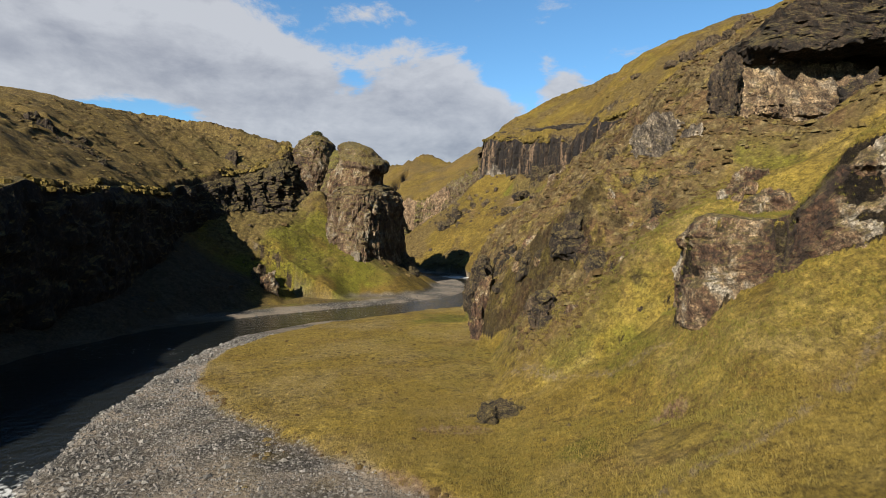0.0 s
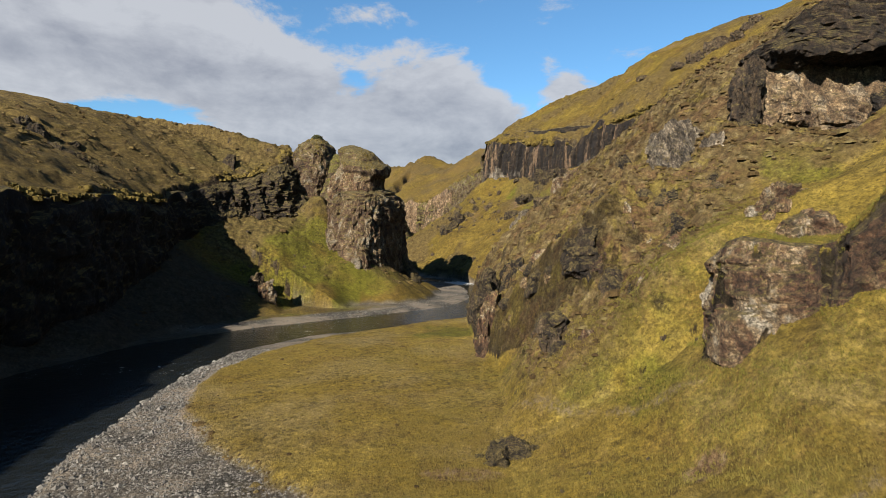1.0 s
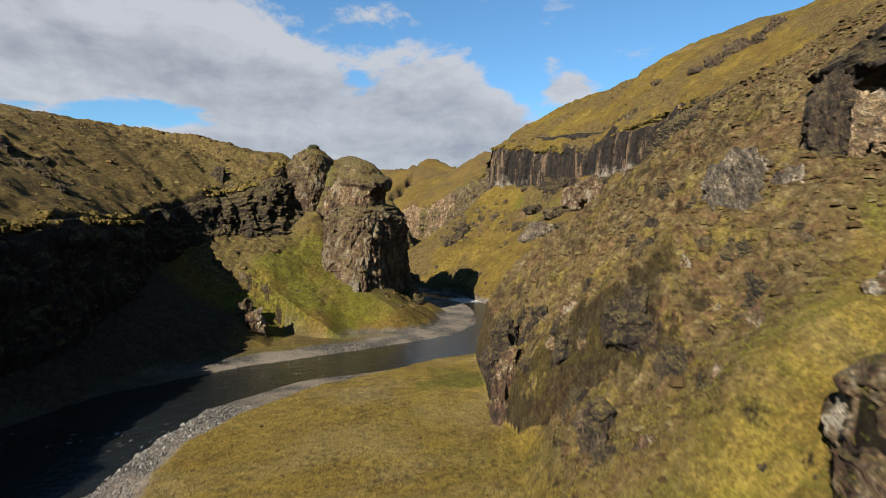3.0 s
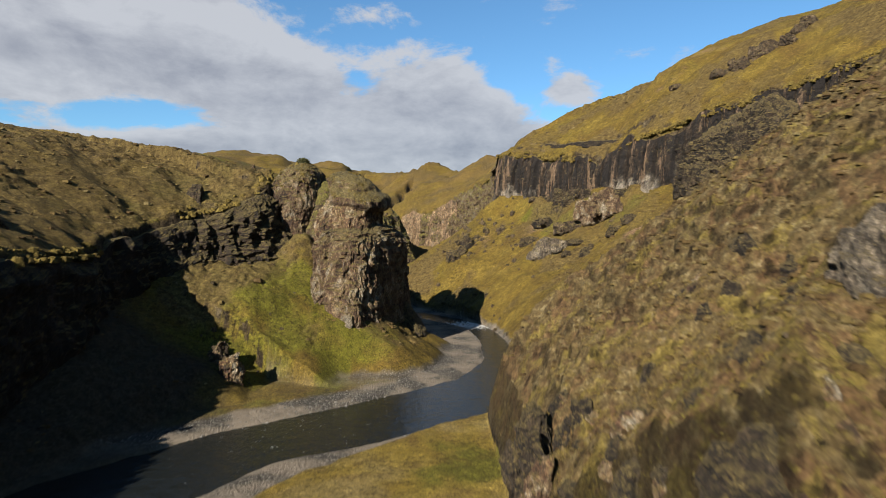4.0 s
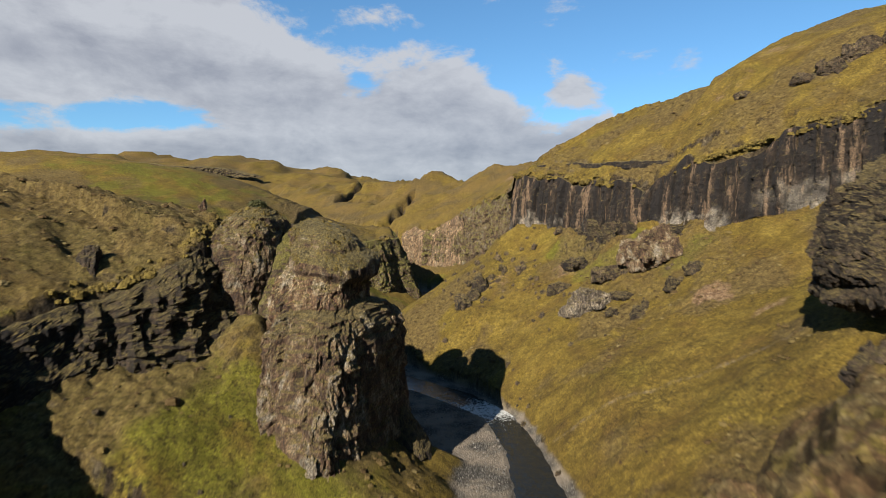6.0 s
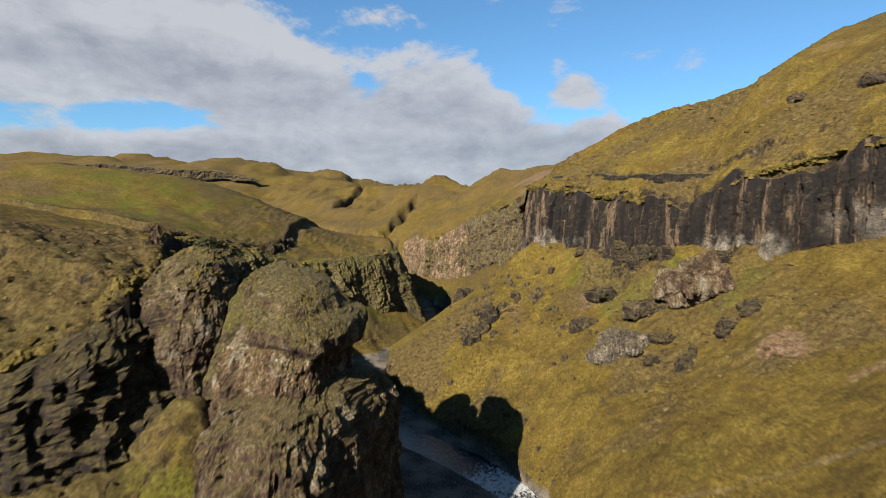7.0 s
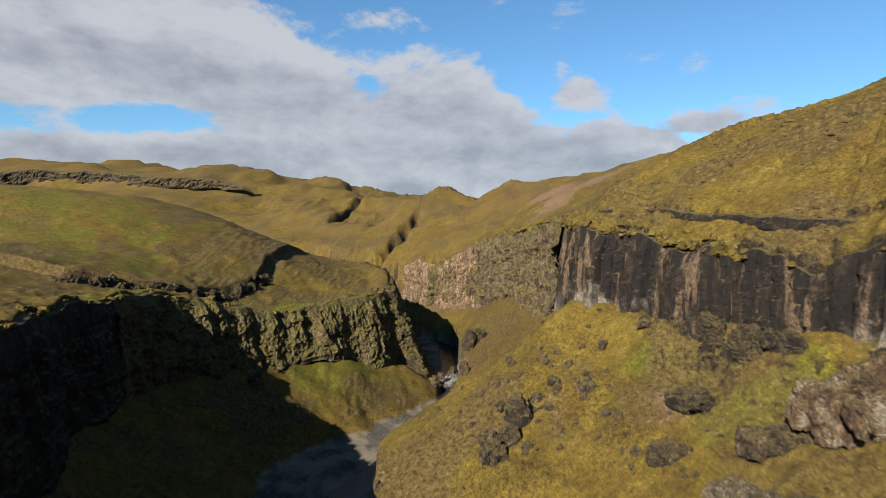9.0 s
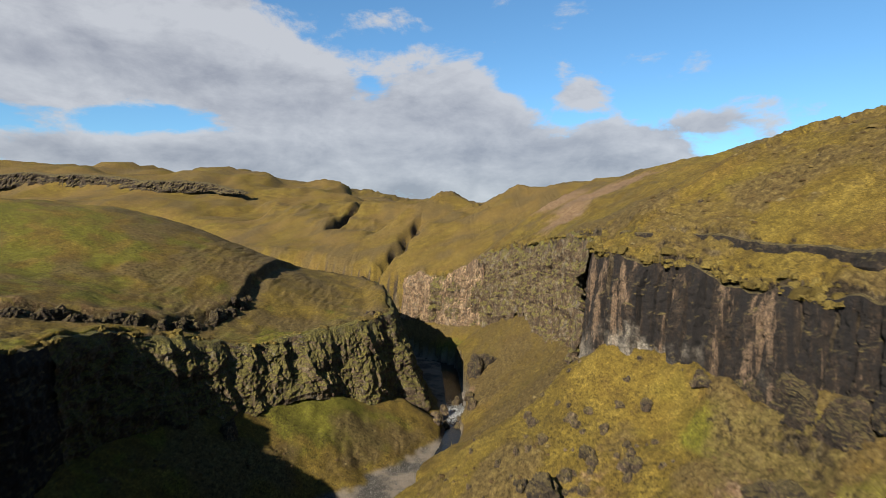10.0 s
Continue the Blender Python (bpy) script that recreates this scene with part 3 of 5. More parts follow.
def turf_color(k):
    """Autumn hill grass: olive and straw, with lush and rusty patches."""
    big = k.noise(0.018, 5, 0.6)
    mid = k.noise(0.11, 6, 0.65)
    fine = k.noise(1.1, 10, 0.75)
    tuft = k.noise(4.0, 6, 0.75)
    dry = k.attr("dry")
    hill = k.ramp(mid, (0.30, (0.108, 0.072, 0.020)), (0.48, (0.182, 0.131, 0.024)), (0.70, (0.248, 0.187, 0.042)))
    lea = k.ramp(mid, (0.30, (0.240, 0.170, 0.030)), (0.48, (0.315, 0.236, 0.046)), (0.70, (0.380, 0.296, 0.080)))
    lea = k.mix(k.math("MULTIPLY", k.step(k.noise(0.085, 7, 0.7, distort=0.8), 0.50, 0.62), 0.5), lea, (0.205, 0.128, 0.055))
    lea = k.mix(k.math("MULTIPLY", k.step(k.noise(0.045, 6, 0.66, distort=0.5), 0.46, 0.60), 0.75), lea, (0.370, 0.295, 0.130))
    col = k.mix(dry, hill, lea)
    lush = k.step(big, 0.50, 0.64)
    col = k.mix(k.math("MULTIPLY", lush, 0.28), col, (0.165, 0.140, 0.018))
    col = k.mix(k.math("MULTIPLY", k.step(k.noise(0.045, 5, 0.6, v=k.stretch(1, 1, 1)), 0.60, 0.68), 0.20), col, (0.115, 0.130, 0.014))
    col = k.mix(k.math("MULTIPLY", k.step(k.math("ADD", k.attr("lush"), k.math("MULTIPLY", k.math("SUBTRACT", k.noise(0.35, 6, 0.65), 0.5), 0.9)), 0.22, 0.65), 0.85), col, (0.150, 0.158, 0.018))
    rust = k.step(k.noise(0.05, 9, 0.74, distort=0.3), 0.50, 0.66)
    col = k.mix(k.math("MULTIPLY", rust, 0.5), col, (0.150, 0.088, 0.030))
    sleek = k.step(k.math("ADD", k.noise(0.028, 6, 0.65, distort=0.4), k.math("MULTIPLY", k.attr("rough"), -0.12)), 0.40, 0.54)
    dark = k.math("SUBTRACT", 0.80, k.math("MULTIPLY", sleek, 0.42))
    col = k.mix(k.math("MULTIPLY", k.math("SUBTRACT", 1.0, k.step(fine, 0.38, 0.56)), dark), col, (0.034, 0.024, 0.009))
    far = k.math("MULTIPLY", k.step(k.sep(k.pos, 1), 560.0, 760.0), k.step(k.noise(0.013, 6, 0.62), 0.40, 0.60))
    col = k.mix(k.math("MULTIPLY", far, 0.9), col, (0.168, 0.114, 0.040))
    col = k.mix(k.math("MULTIPLY", k.step(tuft, 0.53, 0.66), 0.50), col, (0.39, 0.315, 0.085))
    col = k.mix(k.math("MULTIPLY", k.step(tuft, 0.48, 0.34), 0.70), col, (0.036, 0.028, 0.010))
    clump = k.ramp(k.noise(0.42, 9, 0.74), (0.36, 0.66), (0.50, 0.98), (0.64, 1.26))
    col = k.mix(1.0, k.mix(0.85, col, clump, "MULTIPLY"), (0.90, 0.875, 0.82), "MULTIPLY")
    return col, fine, tuft


def warped(k, amount, scale):
    n = k.t.nodes.new("ShaderNodeTexNoise")
    k.link(k.pos, n.inputs["Vector"])
    n.inputs["Scale"].default_value, n.inputs["Detail"].default_value = scale, 5
    m = k.t.nodes.new("ShaderNodeVectorMath")
    m.operation = "MULTIPLY_ADD"
    k.link(n.outputs["Color"], m.inputs[0])
    m.inputs[1].default_value = (amount, amount, amount)
    k.link(k.pos, m.inputs[2])
    return m.outputs[0]


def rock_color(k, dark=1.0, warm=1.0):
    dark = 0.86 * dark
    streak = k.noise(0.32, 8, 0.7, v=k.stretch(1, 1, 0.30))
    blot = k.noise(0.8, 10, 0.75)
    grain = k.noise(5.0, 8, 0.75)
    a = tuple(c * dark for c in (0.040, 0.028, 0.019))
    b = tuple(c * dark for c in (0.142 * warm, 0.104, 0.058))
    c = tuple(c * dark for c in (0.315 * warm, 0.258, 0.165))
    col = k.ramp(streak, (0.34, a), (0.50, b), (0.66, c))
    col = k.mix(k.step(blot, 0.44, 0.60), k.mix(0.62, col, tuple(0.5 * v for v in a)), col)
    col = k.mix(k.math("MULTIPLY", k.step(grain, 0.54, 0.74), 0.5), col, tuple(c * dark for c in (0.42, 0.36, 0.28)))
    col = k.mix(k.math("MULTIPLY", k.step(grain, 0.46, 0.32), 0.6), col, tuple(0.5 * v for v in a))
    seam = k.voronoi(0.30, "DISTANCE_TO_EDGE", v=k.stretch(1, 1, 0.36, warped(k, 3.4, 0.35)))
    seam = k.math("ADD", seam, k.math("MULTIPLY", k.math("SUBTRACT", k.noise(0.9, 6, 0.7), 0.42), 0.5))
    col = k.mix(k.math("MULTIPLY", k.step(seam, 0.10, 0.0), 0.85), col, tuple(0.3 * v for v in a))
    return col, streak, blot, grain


def rock_relief(k, size=1.0):
    cells_ = k.voronoi(0.42 / size, "DISTANCE_TO_EDGE", v=k.stretch(1, 1, 0.5, warped(k, 2.6 * size, 0.5 / size)))
    crack = k.step(cells_, 0.0, 0.07)
    rough = k.noise(1.3 / size, 11, 0.75)
    h = k.math("ADD", k.math("MULTIPLY", crack, 0.22), k.math("MULTIPLY", rough, 1.3))
    return k.bump(h, 1.0, 0.8 * size)


def make_ground():
    k = Nodes("turf_and_scree")
    col, fine, tuft = turf_color(k)
    rough = k.attr("rough")
    heather = k.ramp(k.noise(0.8, 10, 0.76), (0.38, (0.026, 0.018, 0.009)), (0.49, (0.100, 0.070, 0.028)), (0.62, (0.190, 0.146, 0.055)))
    col = k.mix(k.math("MULTIPLY", k.step(k.math("ADD", rough, k.math("MULTIPLY", k.noise(0.30, 6, 0.7), 0.8)), 0.75, 1.25), 0.8), col, heather)
    sod = k.noise(0.75, 12, 0.82)
    moor = k.ramp(sod, (0.36, (0.030, 0.021, 0.011)), (0.46, (0.100, 0.069, 0.032)), (0.55, (0.172, 0.132, 0.060)), (0.66, (0.320, 0.272, 0.172)))
    rusty = k.ramp(sod, (0.36, (0.030, 0.017, 0.009)), (0.48, (0.112, 0.062, 0.030)), (0.60, (0.205, 0.130, 0.062)))
    olive = k.ramp(sod, (0.36, (0.070, 0.052, 0.014)), (0.48, (0.165, 0.128, 0.030)), (0.60, (0.245, 0.195, 0.052)))
    spur = k.attr("heath")
    col = k.mix(k.math("MULTIPLY", spur, k.math("MULTIPLY", k.step(k.noise(0.20, 7, 0.72), 0.34, 0.50), 0.92)), col, moor)
    rubble = k.ramp(k.noise(0.9, 9, 0.75), (0.36, (0.090, 0.048, 0.032)), (0.50, (0.205, 0.130, 0.078)), (0.66, (0.310, 0.240, 0.170)))
    col = k.mix(k.math("MULTIPLY", k.step(k.math("ADD", k.attr("scree"), k.math("MULTIPLY", k.math("SUBTRACT", k.noise(0.16, 7, 0.7), 0.5), 1.6)), 0.35, 0.75), 0.85), col, rubble)
    col = k.mix(k.math("MULTIPLY", spur, k.math("MULTIPLY", k.step(k.noise(0.12, 8, 0.72, distort=1.0), 0.49, 0.59), 0.75)), col, rusty)
    col = k.mix(k.math("MULTIPLY", spur, k.math("MULTIPLY", k.step(k.noise(0.17, 7, 0.70, distort=0.6), 0.52, 0.60), 0.8)), col, olive)
    # the left bank's shade, painted over the ground colour
    col = k.mix(k.math("MULTIPLY", k.attr("bank_shade"), 0.9), col, k.ramp(sod, (0.38, (0.020, 0.017, 0.014)), (0.62, (0.085, 0.070, 0.050))))
    slope = k.sep(k.nor, 2)
    rcol, streak, blot, grain = rock_color(k)
    bare = k.step(k.math("ADD", slope, k.math("MULTIPLY", k.math("SUBTRACT", k.noise(0.45, 6, 0.65), 0.5), 0.60)), 0.50, 0.36)
    bare = k.math("MAXIMUM", bare, k.math("MULTIPLY", k.attr("steep"), k.step(k.math("ADD", slope, k.math("MULTIPLY", k.math("SUBTRACT", k.noise(0.5, 6, 0.7), 0.5), 0.7)), 0.62, 0.46)))
    col = k.mix(k.math("MULTIPLY", bare, k.math("SUBTRACT", 1.0, k.math("MULTIPLY", spur, k.step(k.noise(0.5, 7, 0.7), 0.72, 0.50)))), col, k.mix(k.math("MULTIPLY", spur, 0.88), rcol, moor))
    peb = k.voronoi(2.2, "F1", out="Color")
    pebd = k.voronoi(2.2, "F1")
    stones = k.mix(k.step(pebd, 0.25, 0.5), k.mix(k.sep(peb, 0), (0.10, 0.095, 0.09), (0.34, 0.325, 0.30)), (0.06, 0.056, 0.05))
    silt = k.mix(k.noise(0.25, 5, 0.6), (0.19, 0.160, 0.130), (0.35, 0.300, 0.245))
    stones = k.mix(k.step(k.noise(0.09, 4, 0.6), 0.4, 0.62), stones, silt)
    col = k.mix(k.attr("gravel"), col, stones)
    col = k.mix(k.math("MULTIPLY", k.attr("path"), k.math("MULTIPLY", k.step(k.noise(1.6, 7, 0.75), 0.42, 0.56), 0.75)), col, k.mix(k.noise(3, 6, 0.7), (0.12, 0.088, 0.055), (0.29, 0.235, 0.165)))
    grass_h = k.math("ADD", k.math("MULTIPLY", fine, 0.5), k.math("MULTIPLY", tuft, 0.22))
    col = k.mix(k.attr("gravel"), k.speckled(k.speckled(col, 2.4, 0.46, 1.48), 0.9, 0.78, 1.20), col)
    nrm = k.bump(grass_h, 1.0, 0.75)
    nrm = k.bump(k.math("MULTIPLY", k.noise(1.1, 9, 0.72), bare), 0.9, 0.9, nrm)
    nrm = k.bump(k.math("MULTIPLY", pebd, k.attr("gravel")), 0.7, 0.25, nrm)
    return k.finish(col, 0.92, nrm, 0.12)


def make_rock(name, dark=1.0, warm=1.0, moss=0.5, size=1.0, pale=0.0, columns=0.0, stain=0.0, grey=0.0, ribs=0.0, lichen=((0.068, 0.050, 0.018), (0.190, 0.148, 0.044))):
    k = Nodes(name)
    col, streak, blot, grain = rock_color(k, dark, warm)
    if columns > 0:
        post = k.noise(0.20, 7, 0.68, v=k.stretch(1, 1, 0.05))
        col = k.mix(k.math("MULTIPLY", k.step(post, 0.50, 0.45), columns), col, (0.012, 0.009, 0.008))
        col = k.mix(k.math("MULTIPLY", k.step(post, 0.545, 0.60), 0.85 * columns), col, k.mix(grain, (0.11, 0.072, 0.045), (0.30, 0.205, 0.130)))
    if pale > 0:
        low = k.step(k.math("ADD", k.attr("low"), k.math("MULTIPLY", k.math("SUBTRACT", k.noise(0.3, 5, 0.6), 0.5), 0.7)), 0.62, 0.85)
        low = k.math("MULTIPLY", low, k.step(k.noise(0.035, 3, 0.5), 0.46, 0.60))
        streaks = k.step(k.noise(0.5, 6, 0.7, v=k.stretch(1, 1, 0.06)), 0.64, 0.74)
        col = k.mix(k.math("MULTIPLY", streaks, 0.6), col, (0.30, 0.24, 0.175))
        col = k.mix(k.math("MULTIPLY", low, pale), col, k.mix(blot, (0.22, 0.19, 0.155), (0.46, 0.42, 0.36)))
    if stain > 0:
        patch = k.ramp(k.noise(0.30, 9, 0.70, v=k.stretch(1, 1, 0.6), distort=0.6), (0.40, (0.034, 0.019, 0.011)), (0.465, (0.130, 0.064, 0.034)), (0.51, (0.225, 0.145, 0.078)), (0.545, (0.400, 0.300, 0.185)), (0.61, (0.520, 0.475, 0.395)))
        patch = k.mix(k.step(grain, 0.42, 0.56), k.mix(0.55, patch, (0.04, 0.028, 0.02)), patch)
        col = k.mix(stain, col, patch)
    if grey > 0:
        bw = k.t.nodes.new("ShaderNodeRGBToBW")
        k.link(col, bw.inputs[0])
        col = k.mix(grey, col, k.mix(1.0, bw.outputs[0], (1.0, 0.93, 0.82), "MULTIPLY"))
    if ribs > 0:
        line = k.noise(1.5, 5, 0.6, v=k.stretch(1, 1, 0.16), distort=0.5)
        col = k.mix(k.math("MULTIPLY", k.step(line, 0.50, 0.43), ribs), col, (0.035, 0.030, 0.026))
    up = k.math("ADD", k.sep(k.nor, 2), k.math("MULTIPLY", k.math("SUBTRACT", k.noise(0.6, 7, 0.7), 0.5), 1.3))
    green = k.mix(k.noise(1.4, 6, 0.7), *lichen)
    col = k.mix(k.math("MULTIPLY", k.step(up, 0.55 - 0.45 * moss, 0.95 - 0.4 * moss), 0.9), col, green)
    col = k.speckled(k.speckled(col, 2.8, 0.35, 1.75), 0.7, 0.6, 1.4)
    return k.finish(col, 0.88, rock_relief(k, size), 0.25)


def make_water():
    k = Nodes("river_water")
    foam = k.attr("foam")
    w = k.noise(1.1, 5, 0.6, distort=0.6)
    w2 = k.noise(0.35, 3, 0.5)
    froth = k.step(k.math("ADD", k.noise(0.9, 8, 0.75, distort=1.2), k.math("MULTIPLY", foam, 0.34)), 0.70, 0.80)
    col = k.mix(froth, (0.014, 0.017, 0.018), (0.70, 0.73, 0.75))
    nrm = k.bump(k.math("ADD", w, k.math("MULTIPLY", w2, 1.5)), 0.35, 0.35)
    return k.finish(col, k.mix(froth, (0.10, 0.10, 0.10), (0.7, 0.7, 0.7)), nrm, 0.22)


GROUND = make_ground()
ROCK = make_rock("brown_breccia", 0.85, 1.1, 0.45)
ROCK_MOSSY = make_rock("mossy_brown_rock", 0.42, 1.15, 0.75, lichen=((0.050, 0.038, 0.014), (0.150, 0.116, 0.036)))
# left walls' shade is put into this base; the ledge itself is dark
ROCK_DARK_SHADE = make_rock("dark_rock_and_shade", 0.26, 1.1, 0.4)
ROCK_COLUMNS = make_rock("dark_columnar_basalt", 0.24, 1.2, 0.12, 1.0, 0.7, 0.9)
ROCK_GREY = make_rock("grey_columnar_basalt", 2.7, 1.05, 0.25, stain=0.25, grey=0.6, ribs=0.55)
ROCK_RUSTY = make_rock("rusty_and_tan_breccia", 1.15, 1.1, 0.5, 0.8, stain=0.9)
ROCK_TUFF = make_rock("tan_tuff", 2.7, 1.05, 0.05, 0.8, stain=0.35)
ROCK_GRASSY = make_rock("grass_hung_rock", 0.85, 1.05, 1.0, stain=0.3, lichen=((0.066, 0.058, 0.012), (0.185, 0.165, 0.026)))
ROCK_TOWER = make_rock("mossy_tan_breccia", 0.68, 1.15, 0.45, 0.9, stain=0.55)
ROCK_CAP = make_rock("mossy_cap_breccia", 0.62, 1.15, 0.75, 0.8, stain=0.5, lichen=((0.048, 0.037, 0.014), (0.205, 0.165, 0.052)))
ROCK_HEATH = make_rock("heath_covered_rock", 0.42, 1.1, 1.0, 0.9, lichen=((0.040, 0.029, 0.012), (0.180, 0.138, 0.048)))
ROCK_PALE = make_rock("pale_tuff", 2.1, 1.12, 0.15, stain=0.2)
WATER = make_water()


# ---- large structure ----
def build_ground():
    xs = axis(-3000, 3000, -130, 122, 0.58, 1.035)
    ys = axis(-160, 3600, 16, 390, 0.58, 1.021)
    halve = lambda a, lo, hi: np.sort(np.r_[a, (0.5 * (a[:-1] + a[1:]))[(a[:-1] > lo) & (a[:-1] < hi)]])
    xs, ys = halve(xs, 2, 46), halve(ys, 26, 112)
    X, Y = np.meshgrid(xs, ys, indexing="ij")
    z, gravel, rough, steep, meadow, lush, path, heath, scree, bank_shade = terrain(X.ravel(), Y.ravel())
    v = np.stack([X.ravel(), Y.ravel(), z], -1)
    me = mesh_from("ground", v, grid_faces(len(xs), len(ys)), [GROUND], True,
                   [("gravel", gravel), ("rough", rough), ("steep", steep), ("dry", meadow), ("lush", lush), ("path", path), ("heath", heath), ("scree", scree), ("bank_shade", bank_shade)])
    ob = tagged(new("ground", me), "olive autumn grass hills with gravel banks and scree along a canyon", "ground", kind="structure")
    return ob


def resample(line, step, rounds=2):
    p = np.asarray(line, float)
    for _ in range(rounds):
        q = np.empty((2 * len(p) - 2, p.shape[1]))
        q[0::2], q[1::2] = 0.75 * p[:-1] + 0.25 * p[1:], 0.25 * p[:-1] + 0.75 * p[1:]
        p = np.vstack([p[:1], q, p[-1:]])
    s = np.r_[0, np.cumsum(np.hypot(*np.diff(p[:, :2], axis=0).T))]
    u = np.arange(0, s[-1], step)
    return np.stack([np.interp(u, s, p[:, c]) for c in range(p.shape[1])], -1), u


def build_river():
    p, u = resample(RIVER, 1.5)
    d = np.gradient(p[:, :2], axis=0)
    d /= np.linalg.norm(d, axis=1)[:, None]
    n = np.stack([d[:, 1], -d[:, 0]], -1)
    k = np.linspace(-1, 1, 17)
    x = p[:, 0, None] + n[:, 0, None] * k * (p[:, 2, None] + 3)
    y = p[:, 1, None] + n[:, 1, None] * k * (p[:, 2, None] + 3)
    z = water_z(y)
    yy = p[:, 1, None] + 0 * k
    foam = np.exp(-((yy - 28) / 16) ** 2) + 0.3 * np.exp(-((yy - 95) / 14) ** 2) + 0.9 * np.exp(-((yy - 262) / 12) ** 2) + 0.7 * np.exp(-((yy - 490) / 25) ** 2) + 0.25 * np.exp(-((yy - 140) / 25) ** 2) + 0.4 * np.exp(-((yy - 380) / 20) ** 2)
    me = mesh_from("water", np.stack([x, y, z], -1).reshape(-1, 3), grid_faces(len(p), 17), [WATER], True, [("foam", foam)])
    return tagged(new("water", me), "dark shallow river with small white riffles", "river", kind="structure")


def cliff(name, line, side, shift, mat, label, step=0.7, lip=1.6, bulge=1.3, seed=5, ledges=0.9, run=4.0, uneven=1.0, pilaster=0.0, grit=0.3, blocks=0.32, post=6.5, tall=45):
    """A rock face along a plan line with foot and top heights; side: which way it faces."""
    p, u = resample(line, step)
    d = np.gradient(p[:, :2], axis=0)
    d /= np.linalg.norm(d, axis=1)[:, None]
    n = side * np.stack([d[:, 1], -d[:, 0]], -1)
    for _ in range(3):
        n[1:-1] = n[:-2] + n[1:-1] * 2 + n[2:]
        n /= np.linalg.norm(n, axis=1)[:, None]
    foot, top = p[:, 2], p[:, 3] + (1.0 if shift == 0.6 else 2.3 if shift == 0.4 else 0.5) * shag(p[:, 0], p[:, 1])
    rows = int(np.clip((top - foot).max() / step, 8, 70))
    v = np.linspace(-0.12, 1, rows)
    wob = wobble(p[:, 0], p[:, 1])
    wc = lean(p[:, 1], foot, top) if shift == 0.6 else np.full(len(p), run)
    U = u[:, None] + 0 * v
    fvar = uneven * 1.25 * run * fbm(u / 19, u * 0, octaves=3, seed=seed + 23) + uneven * 0.5 * run * fbm(u / 6, u * 0, octaves=2, seed=seed + 24)
    Z = foot[:, None] + (top - foot)[:, None] * v + np.clip(1 - v, 0, 1) * fvar[:, None]
    off = (shift * wob)[:, None] + wc[:, None] * (0.1 + 0.9 * np.clip(1 - v, 0, 1.1) ** 1.1)
    W = fbm(U / 9, Z / 9, octaves=3, seed=seed + 2)
    col = fbm(U / post + 0.5 * W, Z / tall, octaves=4, seed=seed, ridged=True)
    ledge = fbm(U / 14, (Z + 3 * W) / 4.0, octaves=3, seed=seed + 3)
    blk = cells((U + W) / 2.3, (Z + 1.5 * W) / 3.6, U * 0, seed + 7) + 0.5 * cells((U + W) / 1.1, Z / 1.5, U * 0, seed + 8)
    fade = np.clip((1 - v) * 5, 0, 1) * np.clip((v + 0.12) * 8, 0.3, 1)
    off = off + fade * (bulge * (1.2 * col + ledges * ledge + blocks * blk) + 0.5)
    if pilaster:
        P = U + 1.2 * W + 0.04 * Z
        q = P / 4.6 + 0.8 * vnoise(P / 11, P * 0, seed=seed + 41)
        off = off + fade * pilaster * (lattice(np.floor(q), np.floor(q) * 0, np.floor(q) * 0, seed + 42) - 1.3 * smooth(0.12, 0.03, np.abs(q - np.round(q))))
    off = off + fade * grit * bulge * (fbm((U + W) / 1.7, (Z + W) / 1.9, octaves=4, seed=seed + 51, ridged=True) + 0.4 * fbm(U / 0.7, Z / 0.9, octaves=3, seed=seed + 53))
    off[:, -1] -= lip
    Z[:, -1] = top + 0.1
    x = p[:, 0, None] + n[:, 0, None] * off
    y = p[:, 1, None] + n[:, 1, None] * off
    f = grid_faces(len(p), rows)
    if side < 0:
        f = f[:, ::-1]
    low = np.clip(1 - np.clip(v, 0, 1), 0, 1) + 0 * U
    me = mesh_from(name, np.stack([x, y, Z], -1).reshape(-1, 3), f, [mat], False, [("low", low)])
    return tagged(new(name, me), label, "cliff", kind="structure")


build_ground()
build_river()
cliff("cliff_left", RIM_L[:10], 1, 0.6, ROCK_DARK_SHADE, "shaded brown rock cliff below the grassy plateau rim", seed=5, uneven=0.6)
cliff("cliff_bank", RIM_L[9:14], 1, 0.6, ROCK_MOSSY, "mossy brown crags of a steep bank beside a rock tower", seed=6, uneven=0.7, bulge=1.9, post=8, tall=10, ledges=0.5, blocks=0.6, grit=0.5)
cliff("cliff_bay", RIM_L[13:17], 1, 0.6, ROCK_DARK_SHADE, "dark shaded cliff round a bay of the canyon", seed=7, uneven=0.6)
cliff("cliff_sunny", RIM_L[16:], 1, 0.6, ROCK_GRASSY, "sunlit rock wall hung with green moss and grass", seed=55, bulge=2.1, uneven=0.9, blocks=0.1, post=11, tall=24, ledges=0.45, pilaster=0.3, grit=0.4)
cliff("cliff_right", CLIFF_R[:11], -1, 0.4, ROCK_COLUMNS, "dark basalt cliff band with pale streaked foot", seed=15, bulge=1.2, ledges=0.3, uneven=1.2, blocks=0.22, post=9, pilaster=1.3, step=0.55)
def set_back(line, far):
    """A line of cliff rows moved back from the edge, up the slope behind it."""
    p = np.asarray(line, float)
    d = np.gradient(p[:, :2], axis=0)
    d /= np.linalg.norm(d, axis=1)[:, None]
    return [(q[0] + far * e[1], q[1] - far * e[0], q[3] + q[4] * far - 1.5, q[3] + q[4] * far + 1.9) for q, e in zip(p, d)]


